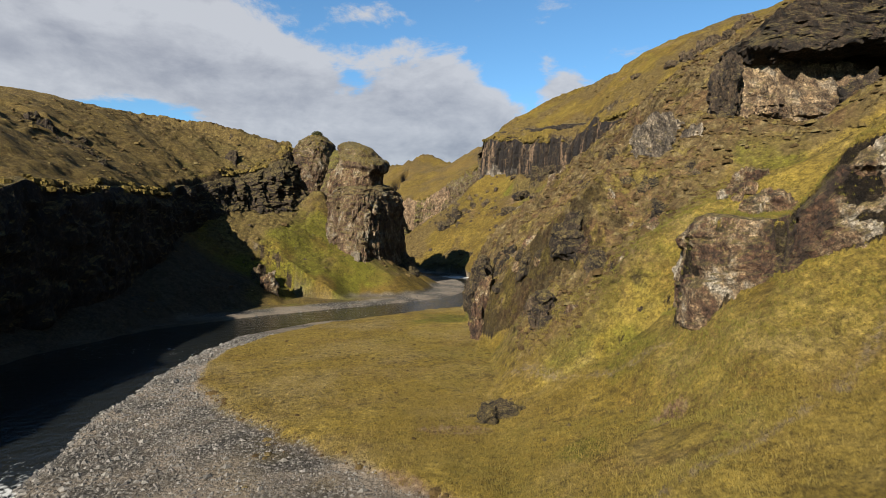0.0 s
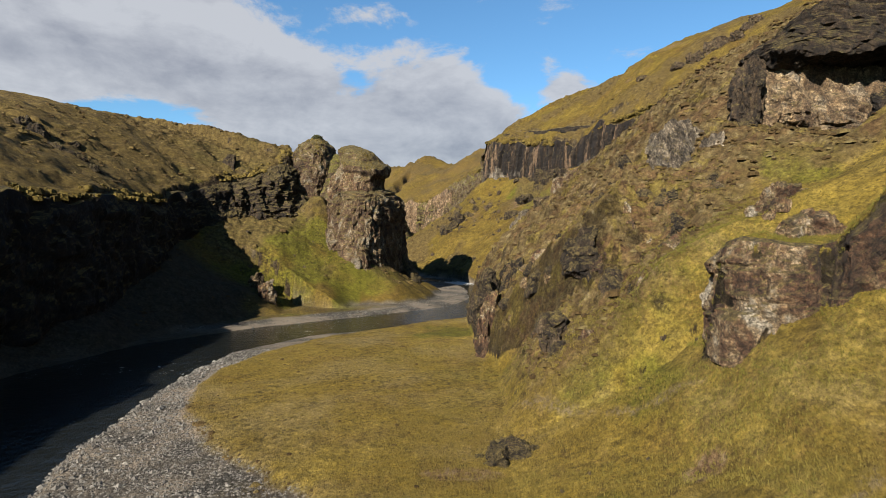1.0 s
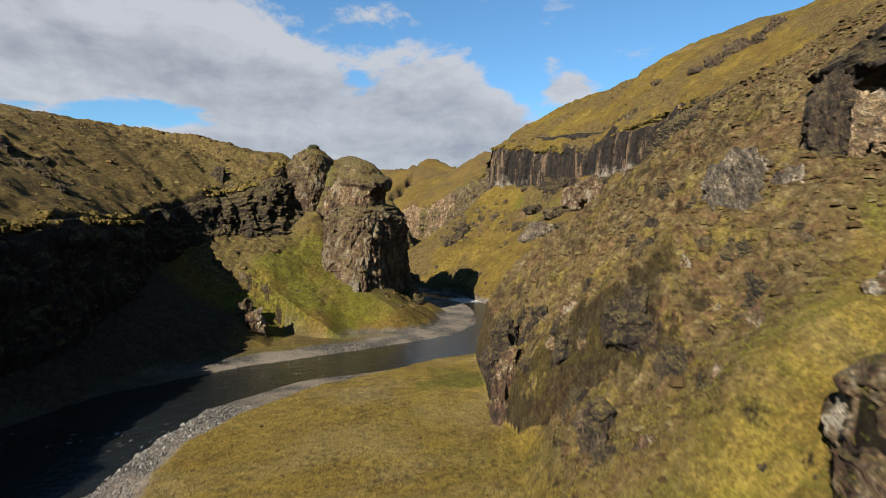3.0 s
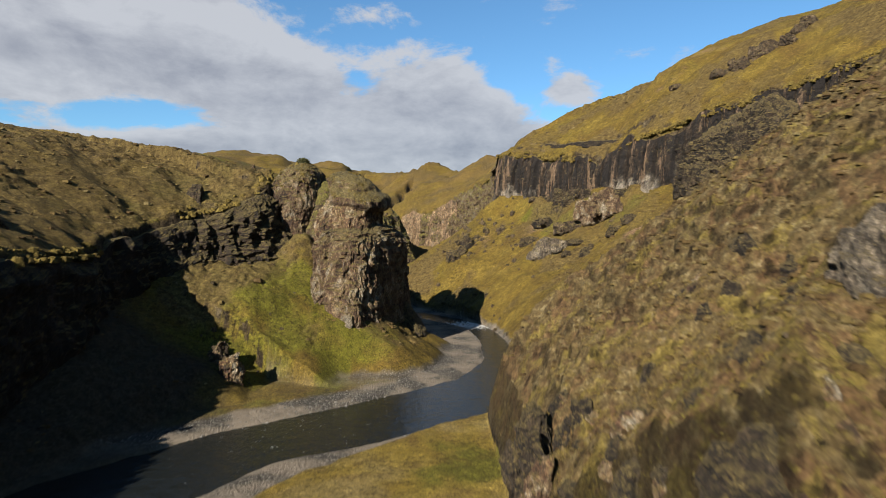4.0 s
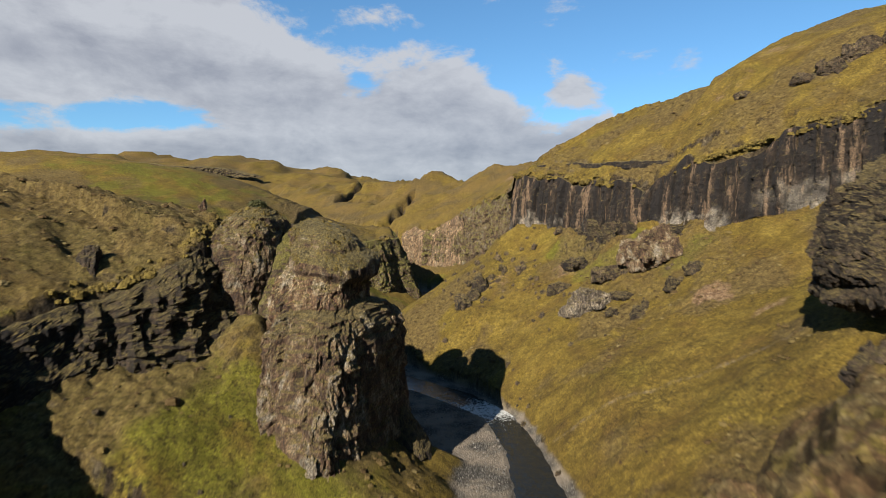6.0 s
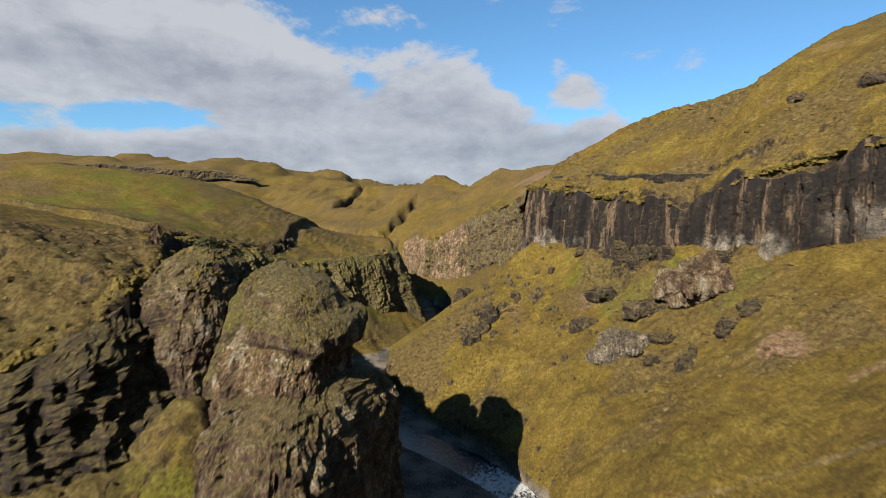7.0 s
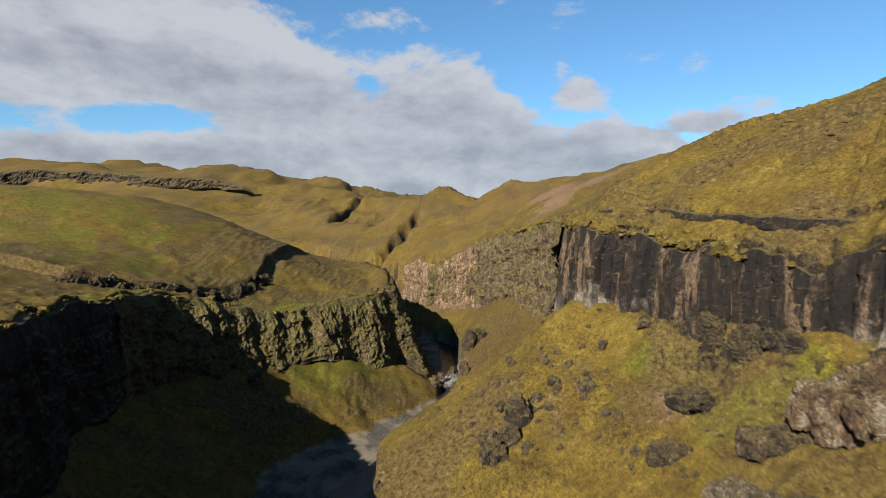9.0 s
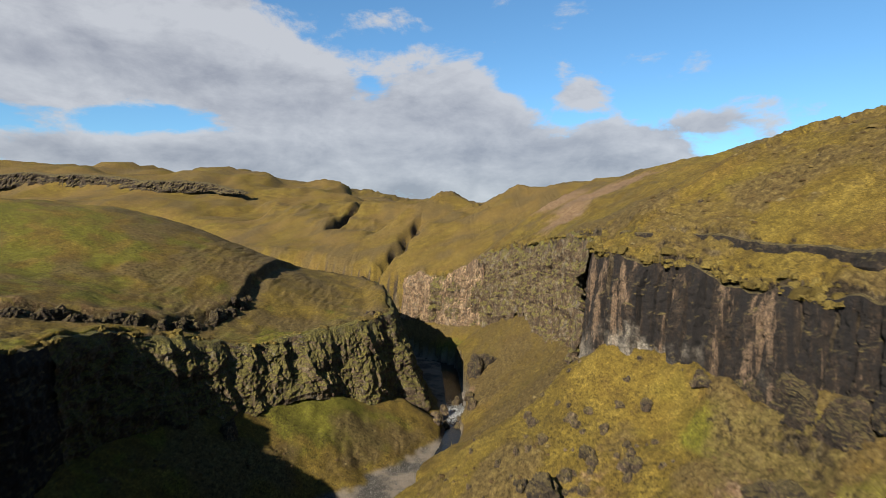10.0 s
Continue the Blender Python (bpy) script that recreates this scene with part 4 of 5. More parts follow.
cliff("cliff_ledge", set_back(CLIFF_R[5:9], 9.3), -1, 0.75, ROCK_DARK_SHADE, "thin dark ledge of rock above a basalt cliff", seed=75, step=0.5, bulge=0.7, run=0.8, uneven=0.6, lip=1.0)
cliff("cliff_upper", CLIFF_R[9:19], -1, 0.4, ROCK_GRASSY, "steep mossy brown rock wall above the upper river", seed=25, bulge=2.2, post=10, tall=32, blocks=0.25, uneven=1.4, pilaster=1.2, grit=0.4)
cliff("cliff_far", CLIFF_R[16:20], -1, 0.4, ROCK_PALE, "pale grey cliff at the far bend of the canyon", seed=35, bulge=1.6)
crest = [(cx, float(crest_y(np.array([cx]))[0]) + 12.0) for cx in np.arange(-860.0, -330.0, 22.0)]
crest = [(cx, cy, float(far_land(np.array([cx]), np.array([cy - 14.0]))[0]) + 8, float(far_land(np.array([cx]), np.array([cy + 16.0]))[0]) + 4) for cx, cy in crest]
cliff("cliff_crest", crest, 1, 0.0, ROCK_MOSSY, "distant brown cliff band along the crest of the hills", step=2.2, seed=65, bulge=4.0, lip=6, run=6.0, uneven=0.4, post=24)
cliff("outcrop_wall", OUTCROP, 1, 0.25, ROCK_RUSTY, "tan and brown weathered outcrop wall above a grass slope", step=0.22, seed=45, ledges=0.3, bulge=0.85, lip=0.8, run=0.8, uneven=0.4, blocks=0.35, post=3.4, tall=7, grit=0.55)


# ---- rocks ----
def part(name, me, parent, label=""):
    ob = new(name, me)
    ob.parent = parent
    return tagged(ob, label) if label else ob


def spire_mesh(name, rows, mat, seed, nu=150, step=0.5, amp=1.6, power=0.52, turn=-16, weights=(1.5, 0.7, 0.3), tip=0.0):
    """A rock pillar: rows of z, middle x, y, half widths x, y, with a rough columned skin."""
    rows = np.asarray(rows, float)
    zs = np.arange(rows[0, 0], rows[-1, 0], step)
    cx, cy, rx, ry = (np.interp(zs, rows[:, 0], rows[:, c]) for c in range(1, 5))
    th = np.linspace(0, 2 * np.pi, nu, endpoint=False)
    c, s = np.cos(th), np.sin(th)
    bx, by = np.sign(c) * np.abs(c) ** power, np.sign(s) * np.abs(s) ** power
    T, Z = np.meshgrid(th, zs, indexing="ij")
    ct, st = math.cos(radians(turn)), math.sin(radians(turn))
    X = cx + ct * bx[:, None] * rx - st * by[:, None] * ry
    Y = cy + st * bx[:, None] * rx + ct * by[:, None] * ry
    n1 = fbm(X / 9, Y / 9, Z / 13, 4, seed)
    col = fbm(X / 4.2, Y / 4.2, Z / 15, 4, seed + 5, ridged=True)
    led = fbm(X / 5, Y / 5, Z / 4.0, 3, seed + 9)
    blk = 1.2 * fbm(X / 1.5, Y / 1.5, Z / 1.8, 4, seed + 13, ridged=True) + 0.4 * cells((X - n1 * 2) / 1.2, (Y + n1) / 1.2, (Z + n1 * 5) / 2.8, seed + 16) + 0.7 * cells((X + n1 * 3) / 2.6, (Y + n1 * 3) / 2.6, (Z + n1 * 9) / 6.5, seed + 14)
    size = np.minimum(np.minimum(rx, ry) / 5, 1)
    k = amp * size * (weights[0] * n1 + weights[1] * col + 0.2 * led + weights[2] * blk)
    X = X + np.cos(T) * k
    Y = Y + np.sin(T) * k
    Z = Z + 0.5 * amp * n1 + tip * (X - cx) + 0.8 * abs(tip) * (Y - cy)
    v = np.stack([X, Y, Z], -1).reshape(-1, 3)
    f = grid_faces(nu, len(zs), True)
    tip = np.array([[cx[-1], cy[-1], zs[-1] + 0.3]])
    ring = np.array([i * len(zs) + len(zs) - 1 for i in range(nu)])
    v = np.vstack([v, tip])
    cap = np.stack([ring, np.roll(ring, -1), np.full(nu, len(v) - 1), np.full(nu, len(v) - 1)], -1)
    me = bpy.data.meshes.new(name)
    me.from_pydata(v.tolist(), [], f.tolist() + cap[:, :3].tolist())
    me.polygons.foreach_set("use_smooth", np.zeros(len(me.polygons), bool))
    me.materials.append(mat)
    me.update()
    return me


def stone_tower():
    root = tagged(new("rock_tower"), "twin-headed brown rock tower with mossy tops on a grass apron", "rock tower")
    body = [(2, -27.5, 210.5, 8.8, 19.0), (11, -27.8, 210.5, 8.6, 19.0), (15, -27.8, 210, 8.0, 18.8), (22, -27.8, 211, 7.8, 17.4), (30, -27.8, 212, 8.2, 16.4), (34, -28.2, 212.5, 8.0, 15.2), (36.5, -28.6, 213.5, 7.4, 13.0), (38, -29, 215, 6.4, 10.4), (39, -29.5, 216, 4.4, 7.6)]
    part("body", spire_mesh("body", body, ROCK_TOWER, 101, amp=1.6, nu=280, step=0.3, turn=-19, power=0.36, weights=(1.0, 0.9, 0.42)), root)
    neck = [(33, -32.4, 215.6, 8.6, 10.8), (38, -32.8, 215.2, 8.4, 10.2), (41, -32.6, 215.2, 7.8, 9.4), (44, -32.0, 215.8, 7.6, 9.2), (47, -31, 216.6, 6.8, 8.2), (50, -31, 218, 4.4, 5.0)]
    part("neck", spire_mesh("neck", neck, ROCK_RUSTY, 111, amp=0.9, nu=200, step=0.33, turn=-14, power=0.5, weights=(0.6, 0.3, 0.8)), root)
    head = [(43.8, -29.8, 214.8, 5.2, 7.0), (44.5, -29.8, 214.6, 6.8, 8.8), (45.8, -29.6, 214.6, 7.4, 9.8), (47.4, -29.6, 215.2, 7.5, 9.9), (49.2, -30.4, 216.6, 7.2, 9.4), (50.4, -31.8, 217.8, 6.7, 8.8), (52.6, -32.8, 218.6, 6.0, 8.2), (54.4, -33.6, 219.6, 4.9, 6.8), (55.6, -34.4, 220.8, 3.2, 4.8), (56.4, -35.0, 221.4, 1.1, 1.5)]
    part("head", spire_mesh("head", head, ROCK_CAP, 121, amp=1.3, nu=250, step=0.26, turn=-14, power=0.5, weights=(1.7, 0.45, 0.16), tip=-0.14), root, "mossy overhanging cap of the tower")
    left = [(14, -49.5, 222, 8, 11), (30, -49.8, 221, 6.6, 9), (38, -50, 221, 5.6, 7.6), (42, -50, 221, 6.4, 8.0), (45, -50, 221, 7.0, 8.6), (52, -50, 222, 6.4, 8), (56.5, -49.6, 223, 4.8, 6), (58.6, -49.3, 223.6, 2.8, 3.4), (59.6, -49, 224, 1.0, 1.2)]
    part("spire", spire_mesh("spire", left, ROCK_CAP, 131, amp=1.2, nu=190, step=0.33, weights=(0.8, 0.35, 0.4)), root)
    saddle = [(14, -40, 222, 7, 9), (36, -40, 221, 5.5, 9), (45, -40.5, 222, 4.4, 7), (50, -41, 223, 3.0, 5), (53.5, -41, 223.5, 0.8, 1.2)]
    part("saddle", spire_mesh("saddle", saddle, ROCK_GRASSY, 151, nu=120, amp=1.2, weights=(0.7, 0.3, 0.3)), root)
    skirt = [(-1, -13, 219, 5.5, 6), (6, -14, 219, 4.2, 5), (12, -16, 219, 2.4, 3), (17, -17.5, 219, 0.6, 0.8)]
    part("buttress", spire_mesh("buttress", skirt, ROCK_MOSSY, 171, nu=80, weights=(0.5, 0.3, 0.3)), root)
    return root


TOWER = stone_tower()


# ---- crags, outcrops and boulders ----
def ground_z(x, y):
    return float(terrain(np.array([float(x)]), np.array([float(y)]))[0][0])


def block_points(n):
    """A cube's skin as a grid of points on each side, welded by rounding."""
    g = np.linspace(-1, 1, n)
    a, b = np.meshgrid(g, g, indexing="ij")
    verts, faces, base = [], [], 0
    for ax in range(3):
        for sgn in (-1, 1):
            p = np.zeros((n, n, 3))
            p[..., ax], p[..., (ax + 1) % 3], p[..., (ax + 2) % 3] = sgn, a, b
            f = grid_faces(n, n) + base
            verts.append(p.reshape(-1, 3))
            faces.append(f if sgn > 0 else f[:, ::-1])
            base += n * n
    v, f = np.vstack(verts), np.vstack(faces)
    key = np.round(v * 1e4).astype(np.int64)
    _, first, inv = np.unique(key, axis=0, return_index=True, return_inverse=True)
    return v[first], inv.ravel()[f]


def crag_mesh(name, half, mat, seed, n=26, power=3.2, amp=0.22, column=0.5, block=1.6):
    """A weathered block of rock with its origin in the middle of its base; half: half sizes in metres."""
    v, f = block_points(n)
    r = (np.abs(v) ** power).sum(1) ** (1 / power)
    v = v / r[:, None]
    nrm = v / np.linalg.norm(v, axis=1)[:, None]
    half = np.asarray(half, float)
    cut = np.random.default_rng(seed)
    for _ in range(16):
        d = cut.normal(0, 1, 3)
        d[2] = abs(d[2]) * 0.7
        d /= np.linalg.norm(d)
        v = v - np.clip(v @ d - cut.uniform(0.62, 0.95), 0, 9)[:, None] * d
    p = v * half
    m = half.min()
    s = seed * 7.3
    low = np.stack([fbm(p[:, 0] / (m * 1.4) + s, p[:, 1] / (m * 1.4) + 9 * c, p[:, 2] / (m * 1.6), 4, seed + c) for c in range(3)], -1)
    col = fbm(p[:, 0] / (block * 1.6) + s, p[:, 1] / (block * 1.6), p[:, 2] / (block * 9), 3, seed + 11, ridged=True)
    blk = cells(p[:, 0] / block + s, p[:, 1] / block, p[:, 2] / (block * 1.3), seed + 13)
    fin = fbm(p[:, 0] / 0.8 + s, p[:, 1] / 0.8, p[:, 2] / 0.8, 3, seed + 17) + 0.8 * fbm(p[:, 0] / 1.3 + s, p[:, 1] / 1.3, p[:, 2] / 1.1, 3, seed + 18, ridged=True)
    blk = blk + 0.6 * cells(p[:, 0] / block * 2.1 + s, p[:, 1] / block * 2.1, p[:, 2] / block * 1.7, seed + 14)
    p = p + low * m * amp * 1.5 + nrm * (m * amp * (column * col) + 0.24 * block * blk + min(0.2, 0.16 * m) * fin)[:, None]
    p[:, 2] += half[2] * 0.85
    return mesh_from(name, p, f, [mat], False, [("low", np.clip(0.5 - p[:, 2] / (4 * half[2]), 0, 1))])


def crag(name, x, y, half, mat, label, seed, turn=0, tilt=(0, 0), sink=0.3, z=None, n=26, category="rock", group="", pieces=0, **kw):
    """A crag standing on the ground: one block, or a main block with smaller ones leaning on it."""
    z = ground_z(x, y) - sink * half[2] if z is None else z
    m = pose(x, y, z, tilt[0], tilt[1], turn)
    if not pieces:
        ob = new(name, crag_mesh(name, half, mat, seed, n=n, **kw))
        ob.matrix_world = m
        return tagged(ob, label, category, group)
    root = tagged(new(name), label, category, group)
    root.matrix_world = m
    part("block", crag_mesh("block", half, mat, seed, n=n, **kw), root)
    rng = np.random.default_rng(seed + 1000)
    for i in range(pieces):
        s = rng.uniform(0.34, 0.62)
        a = rng.uniform(0, 6.28)
        h = (half[0] * s * rng.uniform(0.8, 1.2), half[1] * s * rng.uniform(0.8, 1.2), half[2] * s * rng.uniform(0.7, 1.3))
        ob = part("block", crag_mesh("block", h, mat, seed + 31 * (i + 1), n=max(14, int(n * 0.6)), **kw), root)
        ob.matrix_local = pose(math.cos(a) * half[0] * 0.78, math.sin(a) * half[1] * 0.78, rng.uniform(-0.2, 0.75) * half[2], rng.uniform(-12, 12), rng.uniform(-12, 12), rng.uniform(0, 360))
    return root


# outcrop over the meadow
crag("rock_outcrop", 29.0, 50.5, (2.2, 1.8, 2.0), ROCK_RUSTY, "rusty brown crag with a pale mossy top", 213, turn=-30, z=19.4, n=40, pieces=3)
crag("rock_outcrop", 40.0, 38.5, (3.6, 3.0, 3.2), ROCK_RUSTY, "brown fissured crag on the crest of an outcrop", 215, turn=-20, z=26.5, n=40, pieces=3)
crag("rock_outcrop", 31.2, 39.6, (1.5, 1.0, 1.9), ROCK_RUSTY, "dark low crag at the foot of an outcrop wall", 607, turn=-35, z=14.4, n=34, pieces=3, block=0.8)
crag("rock_outcrop", 34.0, 62.5, (3.6, 2.4, 2.8), ROCK_RUSTY, "low rusty brown outcrop with pale mossy top", 217, turn=20, z=22.0, n=34, pieces=4)
# rock nose and slabs of the spur
crag("rock_pillar", 6.4, 97.8, (1.5, 1.9, 6.4), ROCK_RUSTY, "leaning pale brown pillar at the foot of a spur", 221, pieces=4, turn=10, tilt=(0, 6), z=2.0, n=28)
crag("rock_outcrop", 7.4, 104.0, (2.4, 4.2, 6.8), ROCK_HEATH, "bulging mossy rock nose above the river meadow", 225, pieces=4, z=3.5, n=58)
crag("rock_outcrop", 12.5, 100.5, (2.0, 3.0, 5.0), ROCK_HEATH, "mossy brown ribs of a rock spur", 227, pieces=4, turn=25, z=8.0, n=30)
crag("rock_slab", 33.6, 82.6, (5.4, 2.6, 6.9), ROCK_GREY, "grey slab of twisted basalt columns in a hillside", 229, pieces=3, turn=6, tilt=(-20, 0), z=27.0, n=70, column=1.1, block=0.8, power=7, amp=0.16)
crag("rock_slab", 41.0, 81.4, (3.0, 1.9, 5.0), ROCK_GREY, "grey broken slab of basalt columns in a hillside", 231, pieces=3, turn=-6, tilt=(-22, 0), z=28.0, n=44, column=1.0, block=0.9, power=6)
crag("rock_outcrop", 13.0, 72.0, (2.0, 2.0, 2.6), ROCK, "low brown outcrop in steep grass", 233, pieces=3, turn=30, n=26, sink=0.8)
crag("rock_outcrop", 17.5, 77.0, (2.6, 2.0, 3.0), ROCK_HEATH, "mossy jagged outcrop in steep grass", 235, pieces=3, turn=-20, n=30, sink=1.0)
crag("rock_mound", 5.8, 55.6, (3.6, 2.0, 1.5), ROCK_HEATH, "low mossy rock mound in the meadow", 237, n=40, sink=0.8, pieces=4, block=0.6)


def spur_ribs():
    """Ribs and knobs of rock that break out of the spur's heather."""
    rng = np.random.default_rng(12)
    xs, ys = rng.uniform(6, 34, 400), rng.uniform(62, 108, 400)
    z, heath = [terrain(xs, ys)[i] for i in (0, 7)]
    gx, gy = (terrain(xs + 1.2, ys)[0] - z) / 1.2, (terrain(xs, ys + 1.2)[0] - z) / 1.2
    pick = [i for i in range(400) if heath[i] > 0.6 and np.hypot(gx[i], gy[i]) > 0.75][:64]
    for i in pick:
        s = float(np.clip(rng.lognormal(0.15, 0.35), 0.7, 2.2))
        half = (s * rng.uniform(0.7, 1.1), s * rng.uniform(0.7, 1.1), s * rng.uniform(0.9, 1.5))
        mat = (ROCK_HEATH, ROCK_RUSTY, ROCK_HEATH)[int(rng.integers(3))]
        name = {"heath_covered_rock": "mossy brown", "rusty_and_tan_breccia": "rusty tan"}[mat.name]
        crag("rock_rib", xs[i], ys[i], half, mat, name + " rock rib in a heathery spur", 500 + i, turn=math.degrees(math.atan2(gy[i], gx[i])) - 90 + rng.uniform(-20, 20),
             tilt=(rng.uniform(-28, -8), rng.uniform(-12, 12)), z=float(z[i]) - 1.15 * half[2], n=20, block=0.7, group="rock ribs of the spur")


spur_ribs()


def rock_shelter():
    """A cave under an overhanging roof: back wall, roof, cheek and fallen block."""
    root = tagged(new("rock_shelter"), "tan rock shelter under a dark overhanging roof", "cave")
    for name, x, y, z, half, mat, seed, turn, tilt in (
            ("back_wall", 56, 86.8, 34.5, (16, 3.0, 9.0), ROCK_TUFF, 241, 6, (-16, 0)), ("roof", 63.0, 90.4, 48.2, (19.5, 9.0, 4.6), ROCK_MOSSY, 243, 8, (6, -6)),
            ("cheek", 41.5, 84.5, 36.0, (2.0, 4.0, 6.4), ROCK, 245, 0, (0, 8)), ("ledge", 56, 85.0, 35.2, (10, 2.0, 2.2), ROCK_TUFF, 247, 5, (0, 0)),
            ("fallen_block", 47.2, 82.0, 36.6, (2.6, 1.6, 1.9), ROCK_TUFF, 249, 20, (0, 0))):
        ob = part(name, crag_mesh(name, half, mat, seed, n=34), root)
        ob.matrix_world = pose(x, y, z, tilt[0], tilt[1], turn)
    return root


rock_shelter()
crag("rock_outcrop", 53.0, 72.0, (2.2, 2.4, 4.6), ROCK, "dark jagged outcrop beside a green gully", 251, pieces=3, turn=15, n=26)
# overhanging block and knob above the bay
crag("rock_overhang", 80.0, 194.0, (20.0, 13.0, 12.5), ROCK_HEATH, "huge mossy overhanging slab on a grass slope", 255, pieces=2, turn=18, tilt=(4, -28), z=48.0, n=64, power=5, amp=0.16)
for bx, by, hs, sd in ((127, 291, (5.5, 4.0, 4.0), 351), (136, 290, (6.0, 4.0, 4.6), 352), (145, 288, (5.0, 3.6, 3.6), 353), (155, 291, (6.0, 4.2, 4.6), 354), (119, 296, (4.0, 3.0, 2.4), 355), (106, 312, (3.6, 2.4, 1.8), 356)):
    crag("rock_outcrop", bx, by, hs, ROCK, "dark grey crag high on a brown grass slope", sd, turn=sd * 43 % 60 - 30, n=26, sink=1.05, pieces=4, group="crags of the upper slope")
crag("rock_outcrop", 43.5, 157.0, (3.4, 2.8, 3.2), ROCK, "dark overhanging knob in a grass slope", 257, pieces=4, turn=15, tilt=(0, -14), n=34, sink=0.5)
# blocks below the dark cliff
crag("rock_slab", 66.0, 290.0, (9.5, 3.6, 6.6), ROCK_TOWER, "tilted brown slab leaning below a dark cliff", 261, pieces=4, turn=-24, tilt=(0, -26), z=44.5, n=40, power=5)
crag("rock_outcrop", 42.0, 286.0, (8.2, 4.5, 5.6), ROCK_GREY, "pale grey block outcrop in a grass slope", 263, pieces=4, turn=-12, z=26.5, n=40, power=5)
for bx, by, hs, sd in ((50.5, 338, (4.6, 3.4, 5.0), 361), (53.5, 327, (4.2, 3.4, 6.0), 362), (57.5, 318.5, (4.8, 3.2, 5.4), 363), (63, 311.5, (4.6, 3.0, 4.4), 364), (75, 297.5, (5.0, 3.0, 4.0), 365)):
    crag("rock_outcrop", bx, by, hs, ROCK_MOSSY, "dark mossy buttress at the foot of a basalt cliff", sd, turn=-58 + sd * 31 % 30, n=40, sink=0.9, pieces=1, power=3.2, group="buttresses of the dark cliff")
crag("rock_outcrop", 52.0, 297.0, (6.0, 3.5, 3.0), ROCK, "brown ledge of rock in a grass slope", 265, pieces=4, turn=-8, n=28)
crag("rock_outcrop", 44.0, 315.0, (5.5, 3.2, 3.0), ROCK_MOSSY, "brown mossy ledge in a grass slope", 267, pieces=4, turn=-30, n=24)
for bx, by, hs, sd in ((53.5, 270, (2.6, 2.0, 2.6), 341), (56.5, 272.5, (1.8, 1.4, 1.6), 342), (65, 273.5, (3.4, 2.2, 2.2), 343), (72.5, 274.5, (3.8, 2.4, 2.2), 344), (52, 283, (3.4, 2.4, 1.8), 345), (47.5, 276, (2.4, 1.8, 1.4), 346), (36, 306.5, (4.4, 3.0, 3.0), 347)):
    crag("rock_outcrop", bx, by, hs, ROCK_HEATH, "mossy brown ledge breaking through slope turf", sd, turn=sd * 43 % 60 - 30, n=24, sink=0.75, pieces=3, group="ledges of the right slope")
for bx, by, hs, sd in ((8.0, 337.0, (4.2, 3.6, 5.2), 271), (4.5, 331.0, (2.6, 2.6, 2.6), 272), (0.5, 326.5, (3.2, 2.8, 3.0), 273), (12.5, 341.0, (1.8, 1.6, 1.6), 274), (18.0, 344.0, (1.6, 1.6, 1.4), 275), (3.2, 342.0, (1.5, 1.3, 1.4), 276)):
    crag("boulder", bx, by, hs, ROCK_HEATH, "brown angular boulder on a grass slope", sd, turn=sd * 37 % 360, n=20, category="boulder", group="boulders below the dark cliff")
crag("rock_slab", 27.8, 367.5, (3.2, 2.2, 3.6), ROCK_PALE, "pale weathered foot of a dark basalt cliff", 269, turn=20, z=50.5, n=34, power=6)
# pillars on the left
crag("rock_pillar", -50.6, 165.2, (2.4, 2.3, 5.4), ROCK_RUSTY, "small brown rock pillar at the foot of a grass apron", 281, pieces=4, turn=10, tilt=(4, 4), z=0.2, n=34, power=5)
crag("rock_pillar", -54.5, 168.0, (2.2, 2.0, 3.4), ROCK, "low brown rock beside a small pillar", 283, n=20)
crag("rock_pillar", -85.5, 400.0, (3.0, 2.6, 5.6), ROCK, "sunlit tan rock pillar in a shaded hollow", 285, pieces=4, turn=10, z=18.0, n=24)
crag("rock_pillar", -93.0, 397.0, (2.2, 2.0, 3.6), ROCK, "small sunlit rock knob in a shaded hollow", 287, turn=30, z=18.5, n=20)
for bx, by, hs, sd in ((-76.5, 205.0, (4.6, 3.0, 4.2), 291), (-66.0, 199.0, (4.2, 3.4, 5.0), 293)):
    crag("rock_outcrop", bx, by, hs, ROCK_MOSSY, "mossy brown crag breaking out of a steep bank", sd, turn=sd * 53 % 360, n=34, sink=1.3, pieces=4, group="crags of the left bank")
for bx, by, hs, sd in ((-105.0, 152.0, (4.5, 3.0, 3.4), 301), (-99.0, 148.0, (3.0, 2.4, 2.4), 302), (-112.0, 155.0, (4.0, 3.0, 3.6), 303), (-93.0, 146.0, (2.6, 2.0, 2.0), 304), (-100.0, 158.0, (3.4, 2.2, 2.2), 305), (-86.0, 143.0, (2.6, 2.2, 1.8), 306)):
    crag("rock_outcrop", bx, by, hs, ROCK_MOSSY, "dark shaggy crag below the plateau crest", sd, turn=sd * 41 % 360, n=24, sink=1.35, pieces=4, group="crags of the left crest")
crag("rock_pillar", -80.0, 264.0, (1.5, 1.6, 8.0), ROCK_RUSTY, "thin sunlit rock pinnacle standing above a shaded canyon", 289, turn=20, tilt=(2, 3), z=50.0, n=28)
# scarp on the plateau
def scarp_rocks():
    rng = np.random.default_rng(21)
    p, _ = resample(SCARP[:-2], 4.3)
    for i, (px, py) in enumerate(p):
        sz = rng.uniform(0.7, 1.25)
        crag("rock_outcrop", px + rng.normal(0.8, 0.8), py + rng.normal(-0.6, 0.8), (3.0 * sz, 2.2 * sz, 2.4 * sz), ROCK_MOSSY, "dark broken scarp in the plateau turf", 700 + i, turn=rng.uniform(0, 360), n=20, sink=0.9, pieces=3, group="scarp on the plateau")


